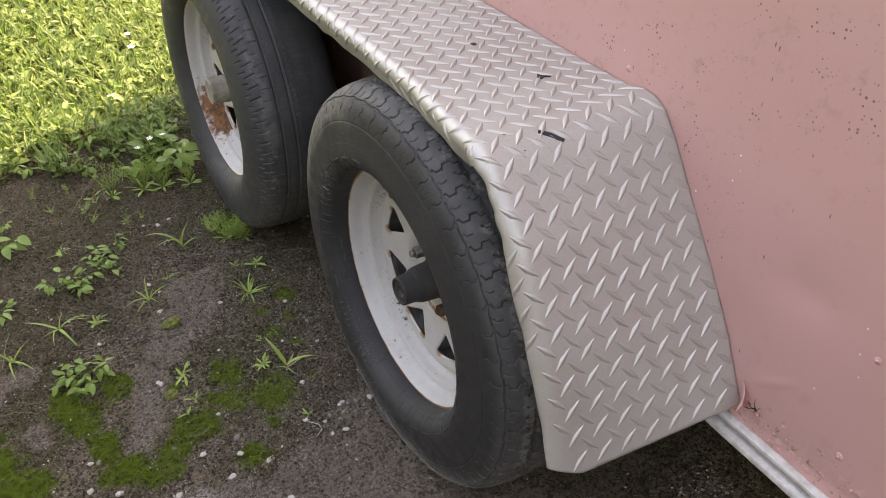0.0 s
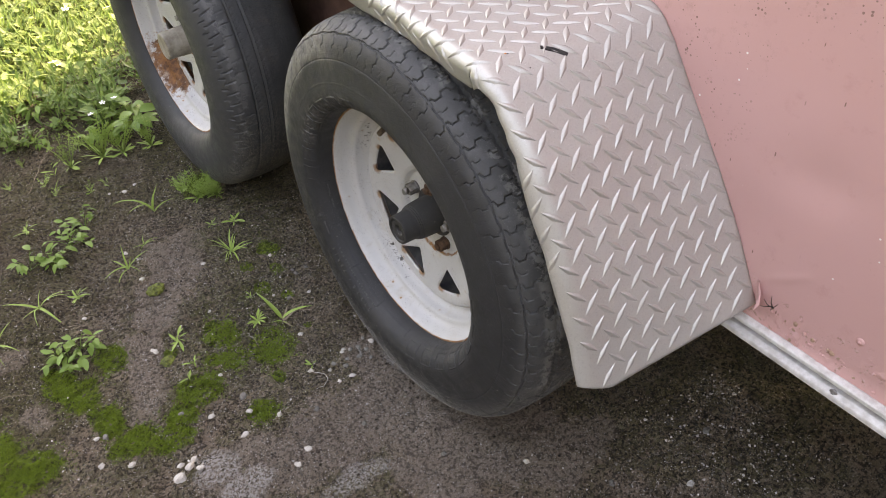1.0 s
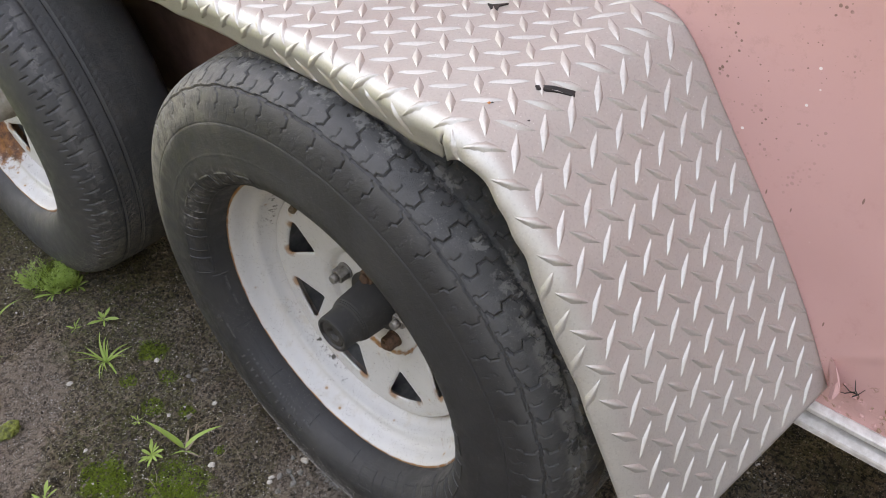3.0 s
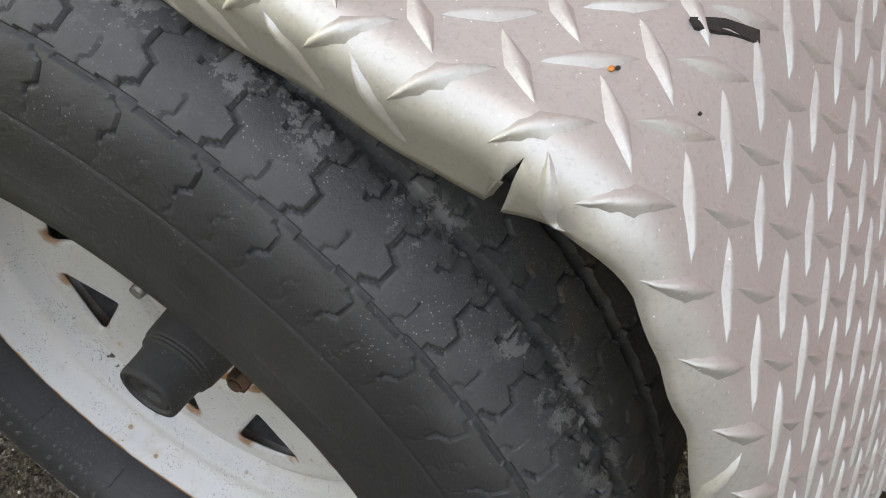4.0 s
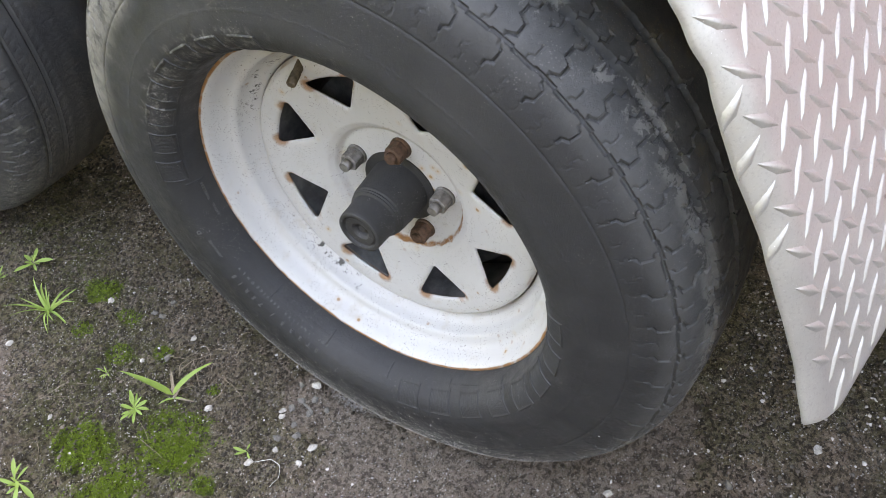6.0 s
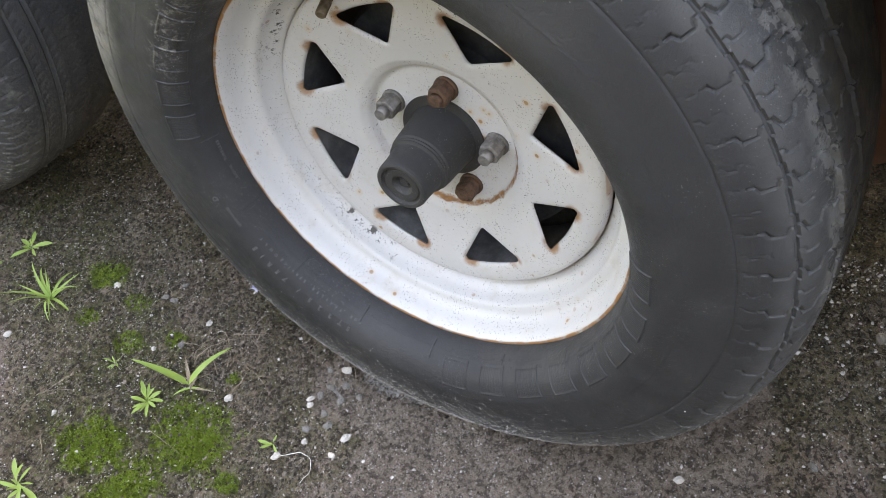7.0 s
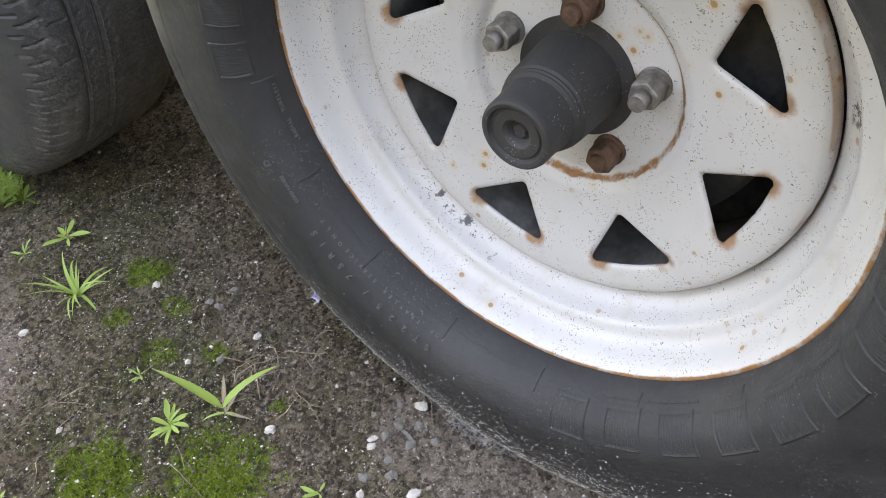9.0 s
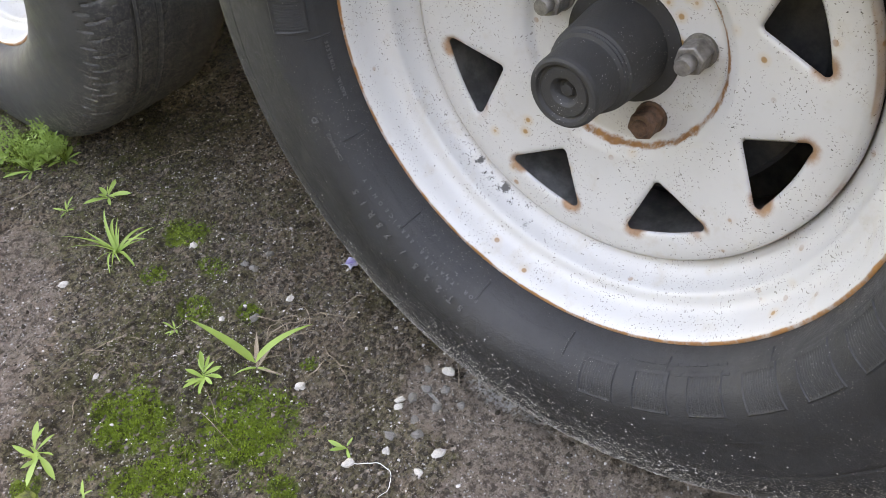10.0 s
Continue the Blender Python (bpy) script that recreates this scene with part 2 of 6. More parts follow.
def white_paint(name, rust_patch=False):
    """White wheel enamel with dirt flecks, brown stains and rust."""
    n = Nodes(name, 0.38, 0, 0.5)
    base = n.mix(n.noise(22, 6, 0.65), (0.478, 0.474, 0.468), (0.568, 0.564, 0.556))
    base = n.mix(n.step(n.noise(34, 6, 0.7), 0.54, 0.74, 0, 0.45), base, (0.42, 0.37, 0.30))
    bent = n.node("ShaderNodeVectorMath", operation="ADD")
    n.put(bent.inputs[0], n.coord)
    warp = n.node("ShaderNodeVectorMath", operation="SCALE", Scale=0.011)
    tex = n.node("ShaderNodeTexNoise", Scale=120.0, Detail=3.0)
    n.put(tex.inputs["Vector"], n.coord)
    n.put(warp.inputs[0], tex.outputs["Color"])
    n.put(bent.inputs[1], warp.outputs[0])
    n.bent = bent.outputs[0]
    size = n.step(n.noise(75, 2), 0.35, 0.7, 0.02, 0.13)
    flecks = n.math("MULTIPLY", n.step(n.math("SUBTRACT", n.cells(210, vec=n.bent), size), 0.05, -0.02), n.step(n.noise(30, 4), 0.37, 0.50))
    base = n.mix(n.math("MULTIPLY", flecks, 0.95), base, (0.045, 0.038, 0.034))
    fine = n.math("MULTIPLY", n.step(n.cells(430, vec=n.bent), 0.30, 0.16), n.step(n.noise(45, 3), 0.44, 0.56))
    base = n.mix(n.math("MULTIPLY", fine, 0.7), base, (0.10, 0.085, 0.075))
    big = n.math("MULTIPLY", n.step(n.cells(46), 0.13, 0.08), n.step(n.noise(12, 3), 0.47, 0.58))
    base = n.mix(n.math("MULTIPLY", big, 0.9), base, (0.24, 0.10, 0.030))
    halo = n.math("MULTIPLY", n.step(n.cells(46), 0.30, 0.10), n.step(n.noise(12, 3), 0.5, 0.62))
    base = n.mix(n.math("MULTIPLY", halo, 0.35), base, (0.52, 0.33, 0.13))
    ax = n.axes()
    r = n.math("SQRT", n.math("ADD", n.math("MULTIPLY", ax[1], ax[1]), n.math("MULTIPLY", ax[2], ax[2])))
    lip = n.math("MULTIPLY", n.step(n.math("ADD", r, n.math("MULTIPLY", n.math("SUBTRACT", n.noise(30, 5, 0.7), 0.5), 0.0030)), 0.2060, 0.2071), n.step(n.noise(60, 5, 0.7), 0.30, 0.55, 0.35, 0.95))
    step_in = n.math("MULTIPLY", n.math("MULTIPLY", n.step(n.math("ADD", r, n.math("MULTIPLY", n.noise(60, 5, 0.7), 0.006)), 0.0775, 0.0795), n.step(n.math("ADD", r, n.math("MULTIPLY", n.noise(70, 5, 0.7), 0.008)), 0.0840, 0.0822)), n.step(n.math("ADD", n.noise(14, 5, 0.65), n.math("MULTIPLY", n.math("ADD", ax[1], n.math("MULTIPLY", ax[2], 0.5)), -2.2)), 0.34, 0.48))
    seam = n.math("MULTIPLY", n.math("MULTIPLY", n.step(r, 0.166, 0.1675), n.step(r, 0.1715, 0.170)), n.step(n.noise(18, 5), 0.42, 0.62))
    turn = n.math("ARCTAN2", ax[2], ax[1])
    wedge = n.math("SUBTRACT", n.math("FLOORED_MODULO", n.math("ADD", turn, radians(25.5 + 22.5)), radians(45)), radians(22.5))
    off = n.math("SUBTRACT", n.math("ABSOLUTE", wedge), radians(11.0))
    u, v = n.math("MULTIPLY", off, 0.14), n.math("SUBTRACT", r, 0.1405)
    near = n.math("SQRT", n.math("ADD", n.math("MULTIPLY", u, u), n.math("MULTIPLY", v, v)))
    spots = n.math("MULTIPLY", n.step(n.math("ADD", near, n.math("MULTIPLY", n.noise(90, 5, 0.7), 0.008)), 0.0155, 0.0095), n.step(n.noise(16, 3), 0.36, 0.46))
    flake = n.math("MULTIPLY", n.math("MULTIPLY", n.step(r, 0.174, 0.177), n.step(r, 0.187, 0.182)), n.math("MULTIPLY", n.step(n.noise(75, 7, 0.8), 0.565, 0.585), n.step(n.noise(8.5, 2), 0.53, 0.60)))
    base = n.mix(flake, base, (0.050, 0.046, 0.043))
    rust = n.math("MAXIMUM", n.math("MULTIPLY", spots, 0.82), n.math("MAXIMUM", lip, n.math("MAXIMUM", n.math("MULTIPLY", step_in, n.step(n.noise(45, 6, 0.75), 0.32, 0.52, 0.25, 0.95)), n.math("MULTIPLY", seam, 0.6))))
    if rust_patch:
        sy, sz = n.math("SUBTRACT", ax[1], 0.135), n.math("ADD", ax[2], 0.115)
        along = n.math("ADD", n.math("MULTIPLY", sy, 0.66), n.math("MULTIPLY", sz, 0.75))
        over = n.math("SUBTRACT", n.math("MULTIPLY", sy, 0.75), n.math("MULTIPLY", sz, 0.66))
        away = n.math("SQRT", n.math("ADD", n.math("MULTIPLY", n.math("MULTIPLY", along, along), 0.45), n.math("MULTIPLY", n.math("MULTIPLY", over, over), 2.2)))
        patch = n.step(n.math("ADD", away, n.math("MULTIPLY", n.noise(34, 6, 0.75), 0.09)), 0.092, 0.082)
        rust = n.math("MAXIMUM", rust, n.math("MULTIPLY", n.step(n.math("ADD", away, n.math("MULTIPLY", n.noise(70, 6, 0.8), 0.14)), 0.125, 0.105), 0.7))
    base = n.mix(rust, base, n.mix(n.noise(120, 5), (0.11, 0.036, 0.010), (0.42, 0.175, 0.040)))
    if rust_patch:
        base = n.mix(patch, base, n.mix(n.step(n.noise(50, 6, 0.75), 0.35, 0.65), (0.075, 0.026, 0.012), (0.30, 0.12, 0.04)))
    n.bump(n.noise(90, 4), 0.06, 0.001)
    return n.done(base, n.math("ADD", n.math("MULTIPLY", rust, 0.45), 0.36))


def plain(name, a, b, rough=0.6, metal=0.0, scale=60, bump=0.25, spec=0.5):
    n = Nodes(name, rough, metal, spec)
    n.bump(n.noise(scale * 3, 5, 0.7), bump, 0.0015)
    return n.done(n.mix(n.step(n.noise(scale, 6, 0.65), 0.3, 0.7), a, b), n.step(n.noise(scale * 0.6, 4), 0.3, 0.7, max(rough - 0.12, 0.05), min(rough + 0.12, 1)))


def aluminium():
    """Weathered checker plate: dull, faintly pinkish oxide with wipe marks and dirt."""
    n = Nodes("checker_plate", 0.40, 0.56, 0.5)
    base = n.mix(n.noise(7, 5, 0.6), (0.468, 0.456, 0.424), (0.560, 0.546, 0.510))
    base = n.mix(n.step(n.noise(3.5, 4), 0.45, 0.7, 0, 0.5), base, (0.465, 0.453, 0.422))
    base = n.mix(n.step(n.noise(110, 6, 0.75), 0.50, 0.80, 0, 0.32), base, (0.36, 0.345, 0.33))
    base = n.mix(n.step(n.noise(420, 3, 0.7), 0.50, 0.70, 0, 0.25), base, (0.27, 0.25, 0.23))
    base = n.mix(n.step(n.noise(520, 2, 0.7), 0.60, 0.72, 0, 0.25), base, (0.70, 0.69, 0.68))
    base = n.mix(n.math("MULTIPLY", n.step(n.cells(230), 0.10, 0.05), n.step(n.noise(13, 3), 0.46, 0.58)), base, (0.88, 0.88, 0.88))
    n.bump(n.noise(240, 4, 0.7), 0.12, 0.001)
    n.bump(n.noise(16, 3), 0.12, 0.006)
    return n.done(base, n.step(n.noise(10, 5), 0.3, 0.7, 0.44, 0.58))


def pink_paint():
    """Faded pink paint on sheet metal: chalky, with rust specks, scuffs and blisters low down."""
    n = Nodes("pink_paint", 0.55, 0, 0.4)
    base = n.mix(n.noise(2.2, 5, 0.55), (0.585, 0.318, 0.300), (0.66, 0.384, 0.362))
    base = n.mix(n.step(n.noise(26, 6, 0.7), 0.55, 0.8, 0, 0.35), base, (0.46, 0.22, 0.19))
    group = n.step(n.noise(3.1, 3), 0.44, 0.60)
    high = n.step(n.axes()[2], 0.70, 0.84)
    group = n.math("MAXIMUM", group, n.math("MULTIPLY", high, n.step(n.noise(2.4, 4), 0.36, 0.56)))
    dots = n.math("MULTIPLY", n.step(n.math("SUBTRACT", n.math("ADD", n.cells(165), n.math("MULTIPLY", n.noise(220, 4, 0.7), 0.40)), n.step(n.noise(40, 2), 0.35, 0.7, 0.05, 0.32)), 0.22, 0.10), n.math("MULTIPLY", group, n.step(n.noise(24, 2), 0.40, 0.55)))
    base = n.mix(n.math("MULTIPLY", dots, 0.8), base, (0.13, 0.075, 0.05))
    haze = n.math("MULTIPLY", group, n.step(n.noise(34, 6, 0.75), 0.55, 0.72, 0, 0.3))
    base = n.mix(haze, base, (0.30, 0.17, 0.12))
    scratch = n.math("MULTIPLY", n.step(n.cells(26, vec=n.shifted((1, 2.4, 0.7))), 0.075, 0.045), n.step(n.noise(5, 2), 0.40, 0.5))
    base = n.mix(n.math("MULTIPLY", scratch, 0.8), base, (0.16, 0.085, 0.06))
    chips = n.math("MULTIPLY", n.step(n.cells(38), 0.07, 0.04), n.step(n.noise(7, 2), 0.5, 0.56))
    base = n.mix(chips, base, (0.8, 0.74, 0.72))
    ax = n.axes()
    low = n.step(n.math("SUBTRACT", ax[2], n.math("MULTIPLY", n.noise(18, 5), 0.1)), 0.385, 0.345)
    blister = n.math("MULTIPLY", low, n.step(n.noise(70, 5, 0.7), 0.58, 0.66))
    base = n.mix(n.math("MULTIPLY", blister, 0.7), base, n.mix(n.step(n.noise(150), 0.45, 0.6), (0.22, 0.11, 0.05), (0.66, 0.46, 0.42)))
    n.bump(n.math("MULTIPLY", low, n.step(n.noise(120, 4, 0.6), 0.52, 0.62)), 0.2, 0.002)
    n.bump(n.noise(5, 3), 0.15, 0.02)
    n.bump(n.noise(200, 3), 0.05, 0.001)
    return n.done(base, n.step(n.noise(9, 4), 0.3, 0.7, 0.45, 0.62))


def dusty_black():
    n = Nodes("black_plastic", 0.65, 0, 0.4)
    base = n.mix(n.noise(70, 5, 0.7), (0.024, 0.024, 0.025), (0.046, 0.045, 0.045))
    dust = n.math("MULTIPLY", n.step(n.cells(420), 0.22, 0.10), n.step(n.noise(50, 3), 0.46, 0.60))
    base = n.mix(n.math("MULTIPLY", dust, 0.7), base, (0.30, 0.29, 0.28))
    n.bump(n.noise(420, 4, 0.7), 0.4, 0.0012)
    return n.done(base)


def leaf(name, a, b, trans=0.35):
    n = Nodes(name, 0.5, 0, 0.4)
    base = n.mix(n.math("ADD", n.math("MULTIPLY", n.island(), 0.7), n.math("MULTIPLY", n.noise(60, 3), 0.3)), a, b)
    m = n.done(base)
    tr = n.node("ShaderNodeBsdfTranslucent")
    n.put(tr.inputs[0], base)
    mixer = n.node("ShaderNodeMixShader", Fac=trans)
    n.put(mixer.inputs[1], n.b.outputs[0]), n.put(mixer.inputs[2], tr.outputs[0])
    n.put(n.t.nodes["Material Output"].inputs[0], mixer.outputs[0])
    return m


def crumb_mat():
    n = Nodes("soil_crumb", 0.95, 0, 0.2)
    n.bump(n.noise(400, 4, 0.75), 0.7, 0.001)
    tone = n.mix(n.math("POWER", n.island(), 2.2), (0.040, 0.033, 0.026), (0.26, 0.218, 0.176))
    return n.done(n.mix(n.step(n.noise(500, 3, 0.7), 0.40, 0.60), n.mix(0.5, tone, (0.02, 0.018, 0.015)), tone))


def pebble_mat():
    n = Nodes("pebble", 0.85, 0, 0.3)
    n.bump(n.noise(300, 4), 0.4, 0.001)
    tone = n.mix(n.step(n.island(), 0.60, 0.90), n.mix(n.step(n.island(), 0.0, 0.7), (0.028, 0.024, 0.020), (0.125, 0.110, 0.095)), (0.62, 0.59, 0.56))
    return n.done(n.mix(n.noise(160, 4), tone, n.mix(0.5, tone, (0.16, 0.14, 0.12))))


SOIL = soil()
CRUMB = crumb_mat()
RUBBER = rubber("aged_rubber", radians(36))
# letters toned paler, standing for light on their raised edges
RUBBER_MARK = plain("pale_letter_rubber", (0.050, 0.051, 0.053), (0.115, 0.115, 0.113), 0.6, 0, 160, 0.4)
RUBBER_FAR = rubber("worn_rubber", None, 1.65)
WHITE = white_paint("white_enamel")
WHITE_FAR = white_paint("rusty_white_enamel", True)
PLATE = aluminium()
PINK = pink_paint()
BLACK_PLASTIC = dusty_black()
DRUM = plain("dark_cast_iron", (0.028, 0.028, 0.030), (0.085, 0.082, 0.080), 0.7, 0.3, 50, 0.4)
NUT_GREY = plain("dull_zinc", (0.16, 0.15, 0.14), (0.33, 0.31, 0.30), 0.5, 0.6, 120, 0.4)
NUT_RUST = plain("rusted_steel", (0.055, 0.03, 0.02), (0.16, 0.085, 0.055), 0.8, 0.1, 150, 0.6)
GREY_STEEL = plain("dusty_grey_steel", (0.10, 0.095, 0.09), (0.24, 0.23, 0.22), 0.7, 0.0, 40, 0.3)
TAN_CAP = plain("dusty_tan_metal", (0.17, 0.14, 0.11), (0.36, 0.33, 0.285), 0.7, 0.1, 28, 0.3)
BRASS = plain("tarnished_brass", (0.07, 0.052, 0.036), (0.20, 0.15, 0.105), 0.55, 0.5, 120, 0.3)
RAIL = plain("white_rail_paint", (0.46, 0.43, 0.40), (0.68, 0.66, 0.64), 0.5, 0.0, 55, 0.3)
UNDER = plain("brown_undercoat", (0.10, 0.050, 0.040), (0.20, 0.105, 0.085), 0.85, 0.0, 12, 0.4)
SCRAP = plain("black_tape", (0.008, 0.008, 0.008), (0.02, 0.018, 0.016), 0.6, 0, 100, 0.5)
ROOF = plain("roof_sheet", (0.45, 0.44, 0.43), (0.6, 0.6, 0.6), 0.5, 0.0, 5, 0.1)
LEAF = leaf("weed_leaf", (0.09, 0.18, 0.035), (0.22, 0.35, 0.085))
GRASS = leaf("grass_blade", (0.17, 0.29, 0.055), (0.31, 0.45, 0.12))
LAWN = leaf("lawn_leaf", (0.035, 0.090, 0.022), (0.23, 0.345, 0.100), 0.42)
DRY = plain("dry_stalk", (0.11, 0.085, 0.060), (0.34, 0.275, 0.205), 0.9, 0, 80, 0.2)
PETAL = plain("white_petal", (0.7, 0.7, 0.66), (0.82, 0.82, 0.8), 0.7, 0, 80, 0.1)
PEBBLE = pebble_mat()
STONE_WHITE = plain("white_pebble", (0.26, 0.245, 0.22), (0.56, 0.53, 0.485), 0.85, 0, 180, 0.4)
STONE_GREY = plain("grey_pebble", (0.075, 0.070, 0.064), (0.20, 0.188, 0.172), 0.88, 0, 180, 0.5)
GRAIN = plain("pale_sand_grain", (0.20, 0.19, 0.17), (0.50, 0.48, 0.45), 0.9, 0, 400, 0.3)
MOSS_MAT = leaf("moss", (0.042, 0.070, 0.008), (0.190, 0.285, 0.028), 0.2)


# ======== mesh helpers ========
def mesh_of(name, verts, faces, material, smooth=True):
    me = bpy.data.meshes.new(name)
    me.from_pydata([tuple(map(float, v)) for v in verts], [], [tuple(map(int, f)) for f in faces])
    me.update()
    if material:
        me.materials.append(material)
    if smooth:
        me.polygons.foreach_set("use_smooth", [True] * len(me.polygons))
    return me


def under(ob, parent):
    ob.parent = parent
    return ob


def part(name, shape, material, parent, label=""):
    """Links a bmesh or a mesh as one object under its thing."""
    if isinstance(shape, bmesh.types.BMesh):
        me = bpy.data.meshes.new(name)
        shape.to_mesh(me)
        shape.free()
        me.materials.append(material)
    else:
        me = shape
    return tagged(under(new(name, me), parent), label)


def grid_faces(rows, cols, wrap=False):
    i, j = np.meshgrid(np.arange(rows if wrap else rows - 1), np.arange(cols - 1), indexing="ij")
    a, b = i * cols + j, ((i + 1) % rows) * cols + j
    return np.stack([a, b, b + 1, a + 1], -1).reshape(-1, 4)


def grid_mesh(name, pts, material, wrap=False, flip=False):
    """pts: rows x cols x 3."""
    f = grid_faces(pts.shape[0], pts.shape[1], wrap)
    return mesh_of(name, pts.reshape(-1, 3), f[:, ::-1] if flip else f, material)


def revolve(profile, steps, start=0.0):
    """Points of (x, r) rows turned about x."""
    p, th = np.array(profile), np.linspace(0, 2 * np.pi, steps, endpoint=False) + start
    x = np.repeat(p[None, :, 0], steps, 0)
    return np.stack([x, p[None, :, 1] * np.cos(th)[:, None], p[None, :, 1] * np.sin(th)[:, None]], -1)


def spaced(profile, gap):
    """A smooth line through the points, resampled at an even gap."""
    k = np.array(profile, float)
    k = np.vstack([2 * k[0] - k[1], k, 2 * k[-1] - k[-2]])
    p = []
    for a, b, c, d in zip(k, k[1:], k[2:], k[3:]):
        for t in np.linspace(0, 1, 12, endpoint=False):
            p.append(0.5 * (2 * b + (c - a) * t + (2 * a - 5 * b + 4 * c - d) * t * t + (3 * b - a - 3 * c + d) * t**3))
    p = np.vstack([p, k[-2]])
    s = np.r_[0, np.cumsum(np.hypot(*np.diff(p, axis=0).T))]
    t = np.linspace(0, s[-1], max(3, int(s[-1] / gap)))
    return np.stack([np.interp(t, s, p[:, 0]), np.interp(t, s, p[:, 1])], -1)


def crisp(profile, part_=0.12):
    """Doubles each corner of a turned profile so that its edges stay sharp."""
    p, out = np.array(profile, float), [profile[0]]
    for a, b in zip(p, p[1:]):
        k = min(part_, 0.0006 / max(1e-6, float(np.hypot(*(b - a)))))
        out += [a + (b - a) * k, b - (b - a) * k, b]
    return out


def box(bm, x0, x1, y0, y1, z0, z1, bevel=0.0):
    m = Matrix.LocRotScale(((x0 + x1) / 2, (y0 + y1) / 2, (z0 + z1) / 2), None, (x1 - x0, y1 - y0, z1 - z0))
    made = bmesh.ops.create_cube(bm, size=1, matrix=m)
    if bevel:
        edges = {e for v in made["verts"] for e in v.link_edges}
        bmesh.ops.bevel(bm, geom=list(edges), offset=bevel, segments=2, affect="EDGES", profile=0.5)
    return bm


# ======== ground ========
def height(x, y):
    v = Vector((x, y, 0))
    # levelled where the tyres have pressed it
    away = min(math.hypot(max(0.0, -0.05 - x, x - 0.2), max(0.0, abs(y - c) - 0.15)) for c in (0.0, 0.87))
    free = min(1.0, away / 0.12)
    h = (0.010 * noise.noise(v * 3.0) + 0.006 * noise.noise(v * 11)) * free - 0.004 * (1 - free) + 0.0052 * noise.noise(v * 34) + 0.0042 * noise.noise(v * 85) + 0.0018 * noise.noise(v * 170) - 0.005 * max(0.0, noise.noise(v * 55 + Vector((0, 0, 7)))) + 0.004 * max(0.0, noise.noise(v * 24 + Vector((0, 0, 3))) - 0.15) * free
    return h - 0.003


def axis_of(lo, hi, fine, far):
    mid = np.arange(lo, hi, fine)
    out = np.geomspace(fine * 3, far, 22)
    return np.r_[lo - out[::-1], mid, hi + out]


gx, gy = axis_of(-0.72, 0.45, 0.0036, 400.0), axis_of(-0.75, 1.4, 0.0036, 400.0)
gp = np.array([[(x, y, height(x, y)) for y in gy] for x in gx])
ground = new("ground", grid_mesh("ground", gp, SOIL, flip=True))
tagged(ground, "dark damp soil and fine gravel with green moss patches", "ground", kind="structure")

# ======== unseen hedges added to block low sky light ===
def hedge(y0, y1, x, depth, tall, seed):
    """A dense clipped hedge: a bank with a lumpy face and top."""
    ys, ring = np.linspace(y0, y1, 120), np.linspace(0, math.pi, 26)
    pts = np.zeros((len(ys), len(ring), 3))
    for i, y in enumerate(ys):
        for j, q in enumerate(ring):
            k = 1 + 0.14 * noise.noise(Vector((y * 0.7, q * 1.5, seed))) + 0.07 * noise.noise(Vector((y * 2.6, q * 5, seed + 3)))
            up = math.sin(q) ** 0.5
            pts[i, j] = (x + math.cos(q) * depth * k, y, tall * up * k - 0.05)
    return pts


FOLIAGE = plain("hedge_foliage", (0.016, 0.021, 0.014), (0.038, 0.047, 0.030), 0.8, 0.0, 6, 1.0)
bank = hedge(-14, 14, -6.5, 1.2, 4.2, 2)
tagged(new("backdrop_hedge", grid_mesh("backdrop_hedge", bank, FOLIAGE)), "unseen dark hedge added to block low sky light", "hedge", kind="structure")
behind = hedge(-8, 9, 0.0, 1.2, 4.2, 5)[:, :, [1, 0, 2]] - np.array((0, 8.5, 0))
tagged(new("backdrop_hedge", grid_mesh("backdrop_hedge", behind, FOLIAGE, flip=True)), "unseen dark hedge added to block low sky light", "hedge", kind="structure")

# ======== trailer ========
HUB_Z, WALL = 0.330, 0.243
trailer = tagged(new("cargo_trailer"), "faded pink twin-axle box trailer with checker-plate fender standing on soil", "trailer")
END_A, END_B, TOP, BOTTOM = -2.4, 1.62, 2.35, 0.353


